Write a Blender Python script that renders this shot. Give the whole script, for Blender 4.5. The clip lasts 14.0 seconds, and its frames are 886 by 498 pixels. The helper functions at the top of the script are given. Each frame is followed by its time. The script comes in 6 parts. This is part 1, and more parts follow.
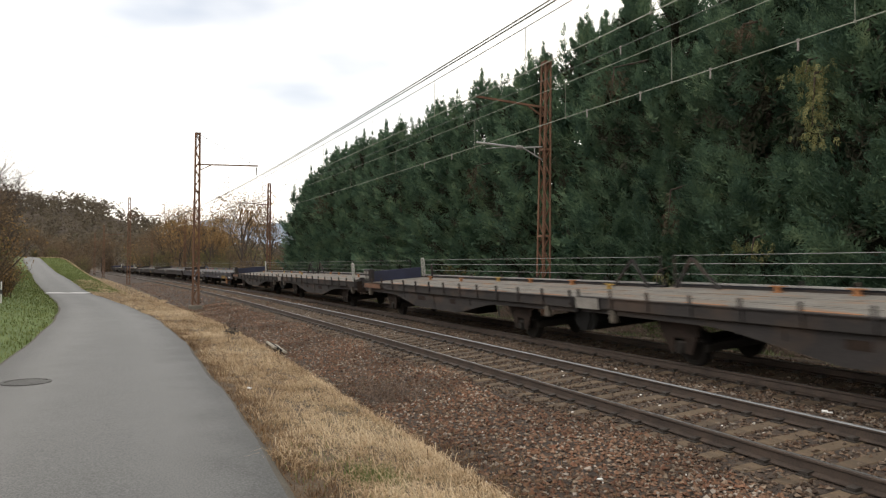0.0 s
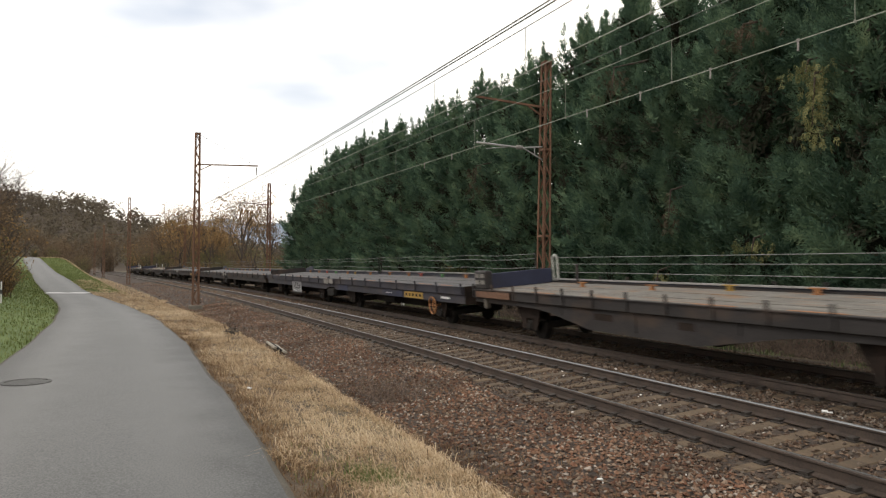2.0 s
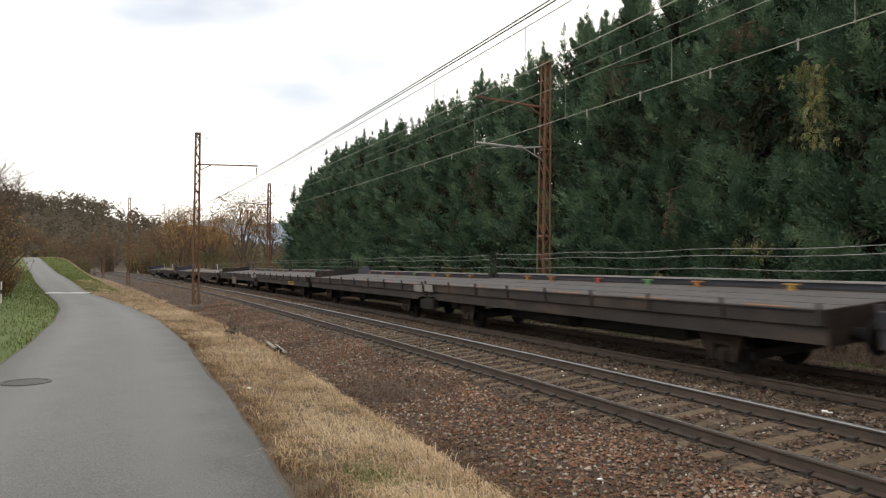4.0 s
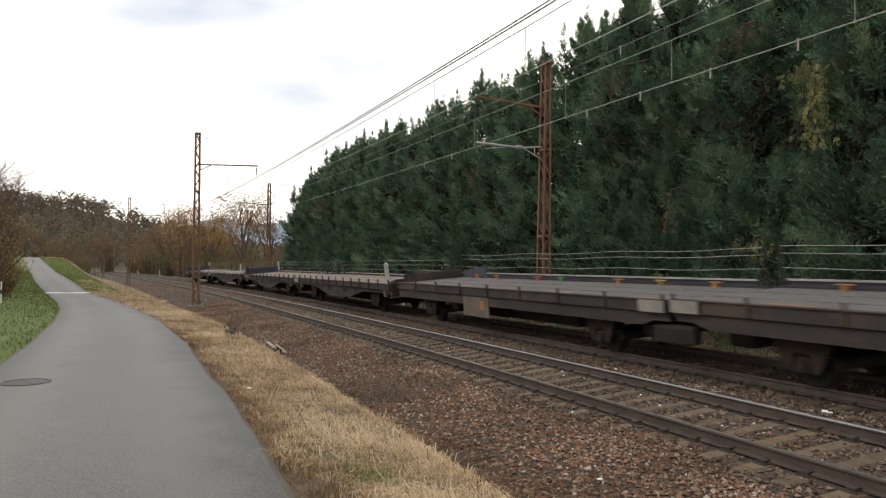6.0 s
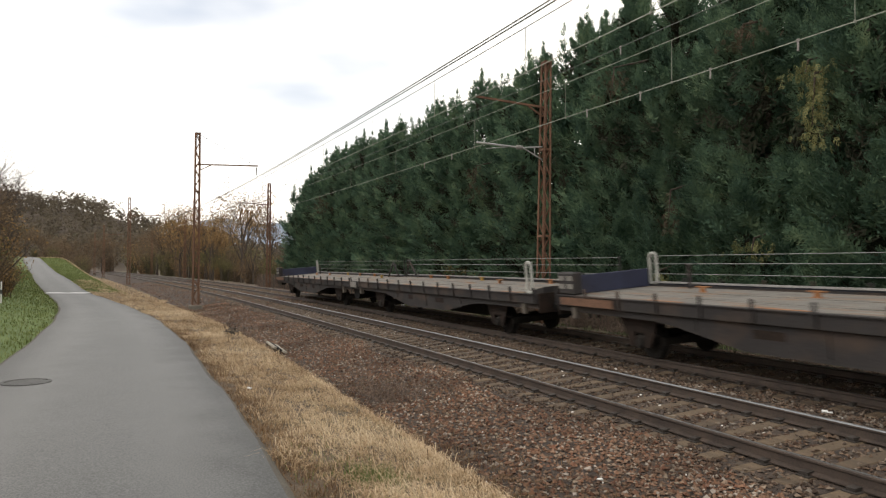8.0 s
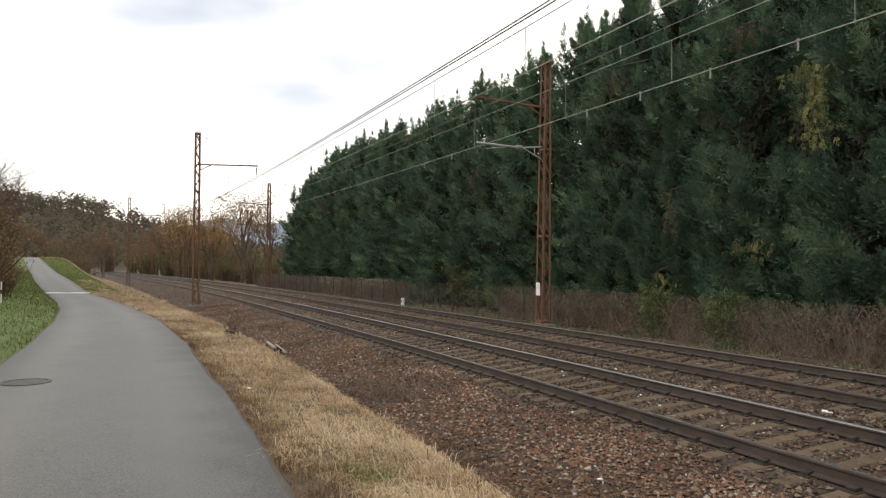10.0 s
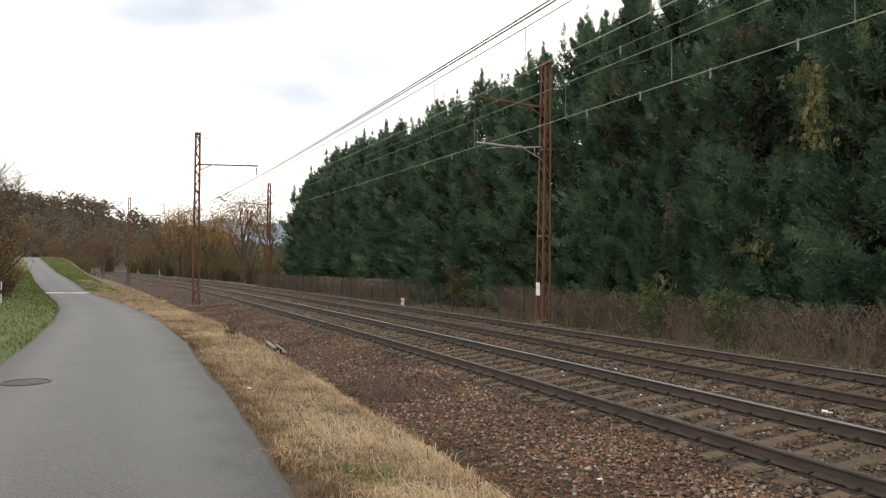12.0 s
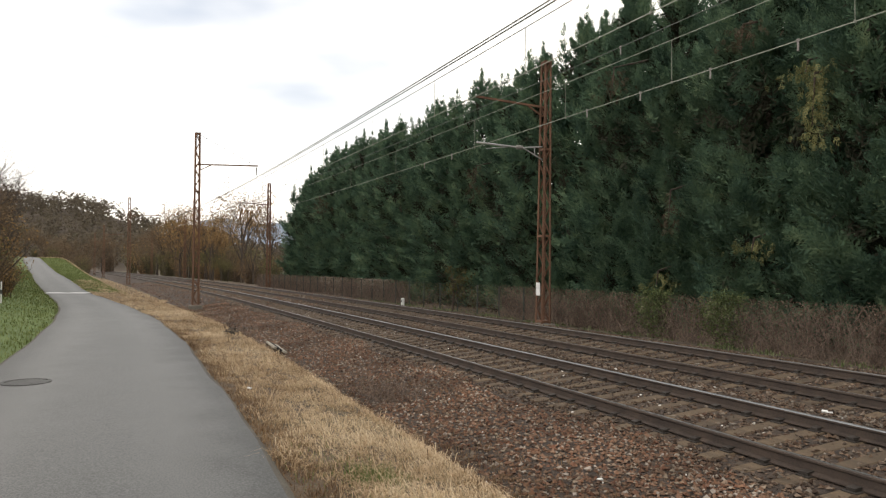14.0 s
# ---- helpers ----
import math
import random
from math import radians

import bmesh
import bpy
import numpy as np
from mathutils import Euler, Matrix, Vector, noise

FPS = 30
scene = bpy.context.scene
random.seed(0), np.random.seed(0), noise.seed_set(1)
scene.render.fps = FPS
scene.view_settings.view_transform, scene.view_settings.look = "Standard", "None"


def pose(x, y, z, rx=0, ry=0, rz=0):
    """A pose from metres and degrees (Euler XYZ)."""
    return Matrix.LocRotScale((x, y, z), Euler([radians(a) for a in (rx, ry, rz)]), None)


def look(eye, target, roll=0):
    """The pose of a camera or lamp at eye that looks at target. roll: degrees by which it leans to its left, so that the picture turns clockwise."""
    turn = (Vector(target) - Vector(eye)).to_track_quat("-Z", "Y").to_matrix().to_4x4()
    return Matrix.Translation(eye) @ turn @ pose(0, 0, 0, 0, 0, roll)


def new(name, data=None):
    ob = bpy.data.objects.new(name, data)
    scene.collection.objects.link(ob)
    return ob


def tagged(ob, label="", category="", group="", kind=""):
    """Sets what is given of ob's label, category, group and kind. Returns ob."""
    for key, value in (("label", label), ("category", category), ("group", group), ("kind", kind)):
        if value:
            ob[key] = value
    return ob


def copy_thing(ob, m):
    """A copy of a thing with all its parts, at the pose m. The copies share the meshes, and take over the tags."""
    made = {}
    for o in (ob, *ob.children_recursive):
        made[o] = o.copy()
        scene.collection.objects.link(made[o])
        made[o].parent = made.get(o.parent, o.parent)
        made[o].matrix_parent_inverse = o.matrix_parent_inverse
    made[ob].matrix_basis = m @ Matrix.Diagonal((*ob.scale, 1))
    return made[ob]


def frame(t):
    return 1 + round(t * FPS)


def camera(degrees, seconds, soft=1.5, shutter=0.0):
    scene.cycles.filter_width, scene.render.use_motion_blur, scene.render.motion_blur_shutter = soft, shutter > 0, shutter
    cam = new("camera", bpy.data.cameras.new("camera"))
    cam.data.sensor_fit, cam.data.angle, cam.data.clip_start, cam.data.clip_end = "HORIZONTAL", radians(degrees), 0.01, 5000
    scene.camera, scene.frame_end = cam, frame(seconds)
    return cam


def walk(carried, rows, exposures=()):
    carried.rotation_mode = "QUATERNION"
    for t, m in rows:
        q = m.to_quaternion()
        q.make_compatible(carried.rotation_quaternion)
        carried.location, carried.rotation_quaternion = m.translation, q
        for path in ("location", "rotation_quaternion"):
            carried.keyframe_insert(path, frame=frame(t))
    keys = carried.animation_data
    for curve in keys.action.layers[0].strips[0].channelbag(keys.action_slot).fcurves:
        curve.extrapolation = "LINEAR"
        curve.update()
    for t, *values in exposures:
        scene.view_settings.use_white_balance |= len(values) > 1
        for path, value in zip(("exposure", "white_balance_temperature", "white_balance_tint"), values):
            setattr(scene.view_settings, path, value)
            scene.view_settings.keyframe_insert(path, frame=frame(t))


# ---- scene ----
# The plan runs along the railway: s metres along the near rail (away from the camera), o metres across it
# (towards the cypress row), z metres over that rail's head.
BEND_S = np.array([-12, 10, 30, 50, 75, 110, 260.0])
BEND_K = np.array([0.00147, 0.00145, 0.00048, 0.00133, 0.00062, 0.00013, 0.0002])
S = np.arange(-420, 900, 0.5)
TH = np.cumsum(np.interp(S, BEND_S, BEND_K)) * 0.5
TH += 0.38119 - np.interp(0, S, TH)
PX = np.cumsum(-np.sin(TH)) * 0.5
PY = np.cumsum(np.cos(TH)) * 0.5
PX += math.cos(0.38119) * 6.9767 - np.interp(0, S, PX)
PY += math.sin(0.38119) * 6.9767 - np.interp(0, S, PY)
GAUGE, FAR, GRADE, CANT = 1.505, 3.817, -0.0037, 0.0895
FAR_Z = 0.0996


def place(s, o, z=0.0):
    """World coordinates of plan points, as an (n, 3) array."""
    s, o, z = np.broadcast_arrays(np.asarray(s, float), np.asarray(o, float), np.asarray(z, float))
    th = np.interp(s, S, TH)
    return np.stack([np.interp(s, S, PX) + o * np.cos(th), np.interp(s, S, PY) + o * np.sin(th), z], -1)


def at(s, o, z=0.0):
    return Vector(place(s, o, z).tolist())


def along(s):
    """Heading of the railway at s, as a turn about z for things whose x axis points along it."""
    return float(np.interp(s, S, TH)) + math.pi / 2


def grade(s):
    return GRADE * np.clip(s, -60, 260)


cam = camera(61.38, 14.0, soft=1.25, shutter=0.21)
EYE = (0, 0, 2.106)
walk(cam, [(0, look(EYE, (0, 10, 2.106 + 10 * math.tan(0.02107)), 0.4217)),
           (14, look(EYE, (0, 10, 2.106 + 10 * math.tan(0.02107)), 0.4217))])

# ---- light: bright overcast sky with thin blue gaps, a veiled sun ----
world = bpy.data.worlds.new("world")
scene.world = world
world.use_nodes = True
wn, wl = world.node_tree.nodes, world.node_tree.links
wn.clear()
w_out = wn.new("ShaderNodeOutputWorld")
w_bg = wn.new("ShaderNodeBackground")
w_sky = wn.new("ShaderNodeTexSky")
w_sky.sky_type, w_sky.sun_disc = "NISHITA", False
w_sky.sun_elevation, w_sky.sun_rotation = radians(38.7), radians(-90)
w_co = wn.new("ShaderNodeTexCoord")
w_map = wn.new("ShaderNodeMapping")
w_map.inputs["Scale"].default_value = (1.6, 1.6, 4.5)
w_map.inputs["Location"].default_value = (0.35, 0.1, 0.9)
w_noise = wn.new("ShaderNodeTexNoise")
w_noise.inputs["Scale"].default_value, w_noise.inputs["Detail"].default_value = 1.5, 7
w_ramp = wn.new("ShaderNodeValToRGB")
w_ramp.color_ramp.elements[0].position, w_ramp.color_ramp.elements[1].position = 0.30, 0.52
w_ramp.color_ramp.elements[0].color, w_ramp.color_ramp.elements[1].color = (0.7, 0.7, 0.7, 1), (1, 1, 1, 1)
w_gain = wn.new("ShaderNodeVectorMath")
w_gain.operation = "SCALE"
w_gain.inputs["Scale"].default_value = 0.15
w_mix = wn.new("ShaderNodeMix")
w_mix.data_type = "RGBA"
w_noise2 = wn.new("ShaderNodeTexNoise")
w_noise2.inputs["Scale"].default_value, w_noise2.inputs["Detail"].default_value = 1.5, 3.5
w_ramp2 = wn.new("ShaderNodeValToRGB")
w_ramp2.color_ramp.elements[0].position, w_ramp2.color_ramp.elements[1].position = 0.28, 0.53
w_ramp2.color_ramp.elements[0].color, w_ramp2.color_ramp.elements[1].color = (0.88, 0.91, 0.96, 1), (1.66, 1.58, 1.47, 1)
wl.new(w_map.outputs["Vector"], w_noise2.inputs["Vector"])
wl.new(w_noise2.outputs["Fac"], w_ramp2.inputs["Fac"])
wl.new(w_ramp2.outputs["Color"], w_mix.inputs[7])
wl.new(w_co.outputs["Generated"], w_map.inputs["Vector"])
wl.new(w_map.outputs["Vector"], w_noise.inputs["Vector"])
wl.new(w_noise.outputs["Fac"], w_ramp.inputs["Fac"])
wl.new(w_sky.outputs["Color"], w_gain.inputs[0])
wl.new(w_ramp.outputs["Color"], w_mix.inputs[0])
wl.new(w_gain.outputs["Vector"], w_mix.inputs[6])
wl.new(w_mix.outputs[2], w_bg.inputs["Color"])
w_bg.inputs["Strength"].default_value = 1.0
wl.new(w_bg.outputs["Background"], w_out.inputs["Surface"])
sun_data = bpy.data.lights.new("sun", "SUN")
sun_data.energy, sun_data.angle, sun_data.color = 0.8, radians(14), (1.0, 0.95, 0.88)
sun = new("sun", sun_data)
sun.matrix_world = look((-60, 0, 48), (0, 0, 0))
scene.view_settings.exposure = 0.0


# ---- materials ----
def nodes_of(name, rough=0.8, metal=0.0):
    m = bpy.data.materials.new(name)
    m.use_nodes = True
    n, l = m.node_tree.nodes, m.node_tree.links
    b = n["Principled BSDF"]
    b.inputs["Roughness"].default_value, b.inputs["Metallic"].default_value = rough, metal
    return m, n, l, b


def rgba(c):
    return (c[0], c[1], c[2], 1)


def surface(name, dark, light, scale=4.0, fine=40.0, rough=0.8, metal=0.0, bump=0.3, depth=0.01, stain=None, stain_scale=0.7,
            stain_at=(0.55, 0.7), per_object=0.0, per_island=0.0, stretch=(1, 1, 1), spec=0.5, span=(0.7, 1.3)):
    """Two scales of noise between two colours, an optional stain colour, and a fine relief."""
    m, n, l, b = nodes_of(name, rough, metal)
    b.inputs["Specular IOR Level"].default_value = spec
    co = n.new("ShaderNodeTexCoord")
    mp = n.new("ShaderNodeMapping")
    mp.inputs["Scale"].default_value = stretch
    l.new(co.outputs["Object"], mp.inputs["Vector"])
    big, small = n.new("ShaderNodeTexNoise"), n.new("ShaderNodeTexNoise")
    big.inputs["Scale"].default_value, small.inputs["Scale"].default_value = scale, fine
    big.inputs["Detail"].default_value, small.inputs["Detail"].default_value = 5, 4
    for t in (big, small):
        l.new(mp.outputs["Vector"], t.inputs["Vector"])
    add = n.new("ShaderNodeMath")
    add.operation = "ADD"
    l.new(big.outputs["Fac"], add.inputs[0])
    l.new(small.outputs["Fac"], add.inputs[1])
    last = add.outputs[0]
    for source, amount in (("ShaderNodeObjectInfo", per_object), ("ShaderNodeNewGeometry", per_island)):
        if amount:
            inf = n.new(source)
            mul = n.new("ShaderNodeMath")
            mul.operation = "MULTIPLY_ADD"
            l.new(inf.outputs["Random" if source == "ShaderNodeObjectInfo" else "Random Per Island"], mul.inputs[0])
            mul.inputs[1].default_value = amount
            l.new(last, mul.inputs[2])
            sub = n.new("ShaderNodeMath")
            sub.operation = "SUBTRACT"
            l.new(mul.outputs[0], sub.inputs[0])
            sub.inputs[1].default_value = amount / 2
            last = sub.outputs[0]
    ramp = n.new("ShaderNodeMapRange")
    ramp.inputs["From Min"].default_value, ramp.inputs["From Max"].default_value = span
    l.new(last, ramp.inputs["Value"])
    mix = n.new("ShaderNodeMix")
    mix.data_type = "RGBA"
    l.new(ramp.outputs["Result"], mix.inputs[0])
    mix.inputs[6].default_value, mix.inputs[7].default_value = rgba(dark), rgba(light)
    colour = mix.outputs[2]
    if stain:
        st = n.new("ShaderNodeTexNoise")
        st.inputs["Scale"].default_value, st.inputs["Detail"].default_value = stain_scale, 6
        l.new(mp.outputs["Vector"], st.inputs["Vector"])
        sr = n.new("ShaderNodeMapRange")
        sr.inputs["From Min"].default_value, sr.inputs["From Max"].default_value = stain_at
        l.new(st.outputs["Fac"], sr.inputs["Value"])
        m2 = n.new("ShaderNodeMix")
        m2.data_type = "RGBA"
        l.new(sr.outputs["Result"], m2.inputs[0])
        l.new(colour, m2.inputs[6])
        m2.inputs[7].default_value = rgba(stain)
        colour = m2.outputs[2]
    l.new(colour, b.inputs["Base Color"])
    if bump:
        bp = n.new("ShaderNodeBump")
        bp.inputs["Strength"].default_value, bp.inputs["Distance"].default_value = bump, depth
        l.new(small.outputs["Fac"], bp.inputs["Height"])
        l.new(bp.outputs["Normal"], b.inputs["Normal"])
    return m


def foliage(name, colours, rough=0.7, thin=0.25, speckle=0.6):
    """Leaves: a colour for each loose leaf or spray, with a slow drift over the plant."""
    m, n, l, b = nodes_of(name, rough)
    b.inputs["Specular IOR Level"].default_value = 0.12
    geo = n.new("ShaderNodeNewGeometry")
    co = n.new("ShaderNodeTexCoord")
    ns = n.new("ShaderNodeTexNoise")
    ns.inputs["Scale"].default_value = 0.9
    l.new(co.outputs["Object"], ns.inputs["Vector"])
    mx = n.new("ShaderNodeMath")
    mx.operation = "MULTIPLY_ADD"
    mx.inputs[1].default_value = speckle
    l.new(geo.outputs["Random Per Island"], mx.inputs[0])
    sc = n.new("ShaderNodeMath")
    sc.operation = "MULTIPLY_ADD"
    sc.inputs[1].default_value, sc.inputs[2].default_value = 1.4 + (0.6 - speckle) * 2, -0.5 - (0.6 - speckle) * 0.5
    l.new(ns.outputs["Fac"], sc.inputs[0])
    l.new(sc.outputs[0], mx.inputs[2])
    rp = n.new("ShaderNodeValToRGB")
    while len(rp.color_ramp.elements) < len(colours):
        rp.color_ramp.elements.new(0.5)
    for i, c in enumerate(colours):
        rp.color_ramp.elements[i].position = i / (len(colours) - 1)
        rp.color_ramp.elements[i].color = rgba(c)
    l.new(mx.outputs[0], rp.inputs["Fac"])
    l.new(rp.outputs["Color"], b.inputs["Base Color"])
    tr = n.new("ShaderNodeBsdfTranslucent")
    l.new(rp.outputs["Color"], tr.inputs["Color"])
    ms = n.new("ShaderNodeMixShader")
    ms.inputs[0].default_value = thin
    l.new(b.outputs[0], ms.inputs[1])
    l.new(tr.outputs[0], ms.inputs[2])
    l.new(ms.outputs[0], n["Material Output"].inputs["Surface"])
    return m



def mixed_stone(name, colours, rough=0.9):
    """Crushed stone: each piece its own colour, with a fine grain."""
    m, n, l, b = nodes_of(name, rough)
    b.inputs["Specular IOR Level"].default_value = 0.3
    geo = n.new("ShaderNodeNewGeometry")
    rp = n.new("ShaderNodeValToRGB")
    while len(rp.color_ramp.elements) < len(colours):
        rp.color_ramp.elements.new(0.5)
    for i, c in enumerate(colours):
        rp.color_ramp.elements[i].position = i / (len(colours) - 1)
        rp.color_ramp.elements[i].color = rgba(c)
    l.new(geo.outputs["Random Per Island"], rp.inputs["Fac"])
    co = n.new("ShaderNodeTexCoord")
    ns = n.new("ShaderNodeTexNoise")
    ns.inputs["Scale"].default_value, ns.inputs["Detail"].default_value = 0.55, 8
    l.new(co.outputs["Object"], ns.inputs["Vector"])
    mr = n.new("ShaderNodeMapRange")
    mr.inputs["From Min"].default_value, mr.inputs["From Max"].default_value = 0.35, 0.65
    mr.inputs["To Min"].default_value, mr.inputs["To Max"].default_value = 0.65, 1.2
    l.new(ns.outputs["Fac"], mr.inputs["Value"])
    mu = n.new("ShaderNodeVectorMath")
    mu.operation = "SCALE"
    l.new(rp.outputs["Color"], mu.inputs[0])
    l.new(mr.outputs["Result"], mu.inputs["Scale"])
    l.new(mu.outputs["Vector"], b.inputs["Base Color"])
    return m


def asphalt(name):
    """Greyed asphalt: fine chippings, two paler worn wheel tracks, dirt creeping in from both edges, a few dark damp patches.
    The path's own coordinates give the place across (u, 0 to 1) and along (v, metres)."""
    m, n, l, b = nodes_of(name, 0.5)
    b.inputs["Specular IOR Level"].default_value = 0.42
    co, uv, sep = n.new("ShaderNodeTexCoord"), n.new("ShaderNodeUVMap"), n.new("ShaderNodeSeparateXYZ")
    uv.uv_map = "path"
    l.new(uv.outputs["UV"], sep.inputs[0])

    def noise(scale, detail):
        t = n.new("ShaderNodeTexNoise")
        t.inputs["Scale"].default_value, t.inputs["Detail"].default_value = scale, detail
        l.new(co.outputs["Object"], t.inputs["Vector"])
        return t.outputs["Fac"]

    def remap(value, a, b_, c, d):
        r = n.new("ShaderNodeMapRange")
        for k, x in (("From Min", a), ("From Max", b_), ("To Min", c), ("To Max", d)):
            r.inputs[k].default_value = x
        l.new(value, r.inputs["Value"])
        return r.outputs["Result"]

    def maths(op, a, b_):
        r = n.new("ShaderNodeMath")
        r.operation = op
        for k, x in enumerate((a, b_)):
            if isinstance(x, (int, float)):
                r.inputs[k].default_value = x
            else:
                l.new(x, r.inputs[k])
        return r.outputs[0]

    chips, patch, slow = noise(75, 5), noise(1.6, 6), noise(0.35, 4)
    u = maths("ADD", sep.outputs["X"], remap(patch, 0.3, 0.7, -0.05, 0.05))
    centre = maths("ABSOLUTE", maths("SUBTRACT", u, 0.5), 0.0)
    edge = remap(centre, 0.34, 0.5, 0.0, 1.0)
    track = maths("MULTIPLY", remap(maths("ABSOLUTE", maths("SUBTRACT", centre, 0.24), 0.0), 0.0, 0.16, 1.0, 0.0), 0.22)
    tone = maths("ADD", maths("ADD", remap(chips, 0.35, 0.65, -0.42, 0.42), remap(patch, 0.35, 0.65, -0.05, 0.05)), maths("ADD", remap(slow, 0.35, 0.65, -0.07, 0.07), track))
    tone = maths("ADD", maths("SUBTRACT", tone, maths("MULTIPLY", edge, 0.42)), 0.5)
    mix = n.new("ShaderNodeMix")
    mix.data_type = "RGBA"
    l.new(tone, mix.inputs[0])
    mix.inputs[6].default_value, mix.inputs[7].default_value = (0.030, 0.030, 0.028, 1), (0.122, 0.122, 0.117, 1)
    l.new(mix.outputs[2], b.inputs["Base Color"])
    l.new(remap(patch, 0.35, 0.65, 0.54, 0.58), b.inputs["Roughness"])
    bp = n.new("ShaderNodeBump")
    bp.inputs["Strength"].default_value, bp.inputs["Distance"].default_value = 0.35, 0.004
    l.new(chips, bp.inputs["Height"])
    l.new(bp.outputs["Normal"], b.inputs["Normal"])
    return m


ASPHALT = asphalt("asphalt")
ASPHALT_EDGE = surface("asphalt_edge", (0.05, 0.043, 0.032), (0.105, 0.092, 0.07), 2.0, 60, 0.9, bump=0.6)
LINE_PAINT = surface("line_paint", (0.65, 0.65, 0.64), (0.85, 0.85, 0.83), 3, 50, 0.6)
SOIL = surface("soil", (0.045, 0.032, 0.021), (0.13, 0.09, 0.058), 0.8, 14, 0.95, bump=0.8, depth=0.05, stain=(0.06, 0.062, 0.026), stain_scale=0.05, stain_at=(0.5, 0.7))
VERGE_SOIL = surface("verge_soil", (0.051, 0.035, 0.022), (0.150, 0.107, 0.067), 5.0, 38, 0.95, bump=0.8, depth=0.03, stain=(0.10, 0.085, 0.045), stain_scale=0.8, stain_at=(0.55, 0.75))
GREEN_SOIL = surface("green_soil", (0.055, 0.084, 0.02), (0.13, 0.18, 0.048), 1.2, 20, 0.95, bump=0.8, depth=0.04)
BALLAST_BED = surface("ballast_bed", (0.02, 0.0145, 0.011), (0.078, 0.052, 0.036), 4, 26, 0.95, bump=1.0, depth=0.06)
STONE = mixed_stone("ballast_stone", [(0.035, 0.024, 0.017), (0.16, 0.075, 0.045), (0.08, 0.058, 0.042), (0.21, 0.112, 0.068), (0.13, 0.085, 0.056), (0.2, 0.11, 0.07), (0.24, 0.19, 0.14), (0.32, 0.28, 0.24)])
STONE_DARK = mixed_stone("track_stone", [(0.022, 0.016, 0.012), (0.08, 0.046, 0.029), (0.06, 0.044, 0.033), (0.13, 0.084, 0.054), (0.10, 0.083, 0.066), (0.165, 0.11, 0.074), (0.21, 0.185, 0.155)])
STONE_PALE = surface("pale_stone", (0.5, 0.47, 0.43), (0.75, 0.72, 0.68), 3, 20, 0.8)
RAIL_SIDE = surface("rusty_rail", (0.024, 0.0165, 0.0125), (0.064, 0.043, 0.031), 3, 40, 0.75, bump=0.3, depth=0.003)
RAIL_HEAD = surface("polished_rail_head", (0.19, 0.195, 0.2), (0.29, 0.295, 0.3), 1, 30, 0.46, metal=1.0, bump=0.03)
RAIL_DULL = surface("dull_rail_head", (0.09, 0.085, 0.08), (0.16, 0.152, 0.145), 1, 30, 0.45, metal=0.6, bump=0.05)
SLEEPER = surface("weathered_sleeper", (0.05, 0.034, 0.02), (0.125, 0.086, 0.05), 1.2, 24, 0.9, bump=0.5, depth=0.006, per_object=0.4, stretch=(1, 6, 1))
RUST = surface("rusted_lattice_steel", (0.075, 0.038, 0.023), (0.19, 0.098, 0.056), 2.5, 30, 0.85, bump=0.3, depth=0.003)
GALV = surface("galvanised_steel", (0.26, 0.26, 0.25), (0.45, 0.45, 0.43), 3, 40, 0.55, metal=0.5, bump=0.1)
WIRE = surface("copper_wire", (0.05, 0.055, 0.045), (0.11, 0.115, 0.095), 2, 40, 0.55, metal=0.3, bump=0)
WIRE_PALE = surface("bright_contact_wire", (0.14, 0.15, 0.115), (0.24, 0.245, 0.2), 2, 40, 0.5, metal=0.3, bump=0)
CONCRETE = surface("old_concrete", (0.10, 0.088, 0.07), (0.20, 0.18, 0.15), 3, 40, 0.9, bump=0.4)
WHITE_PAINT = surface("white_paint", (0.6, 0.6, 0.58), (0.8, 0.8, 0.78), 4, 40, 0.5, bump=0.1)
CYPRESS = foliage("cypress_sprays", [(0.036, 0.069, 0.050), (0.073, 0.124, 0.082), (0.120, 0.186, 0.112), (0.195, 0.256, 0.145)], rough=0.85, speckle=0.42)
# dead inner foliage, darkened in colour to give the gaps between boughs their shade
CYPRESS_INNER = foliage("dead_inner_cypress_gap_shade", [(0.020, 0.018, 0.013), (0.034, 0.034, 0.022), (0.04, 0.048, 0.03)], rough=0.95, thin=0.05)
CYPRESS_DEAD = foliage("browned_cypress_sprays", [(0.055, 0.04, 0.026), (0.10, 0.072, 0.046)])
CYPRESS_YELLOW = foliage("yellowed_cypress_sprays", [(0.11, 0.12, 0.05), (0.25, 0.24, 0.105)])
BARK = surface("bark", (0.03, 0.022, 0.016), (0.095, 0.072, 0.055), 2, 18, 0.95, bump=0.7, depth=0.02, stretch=(1, 1, 0.25))
STEEL_GREY = surface("grimy_grey_wagon_steel", (0.0165, 0.0145, 0.0145), (0.037, 0.0325, 0.0315), 1.3, 30, 0.75, bump=0.15, stain=(0.06, 0.041, 0.031), stain_scale=1.7, stain_at=(0.5, 0.68), stretch=(0.5, 1, 1), spec=0.35)
STEEL_DARK = surface("sooty_running_gear", (0.008, 0.007, 0.0065), (0.026, 0.022, 0.018), 3, 30, 0.85, bump=0.3, spec=0.25)
STEEL_BLUE = surface("faded_blue_wagon_paint", (0.013, 0.0155, 0.036), (0.028, 0.033, 0.07), 1.5, 30, 0.6, bump=0.1, stain=(0.03, 0.027, 0.03), stain_scale=0.9, stain_at=(0.5, 0.7))
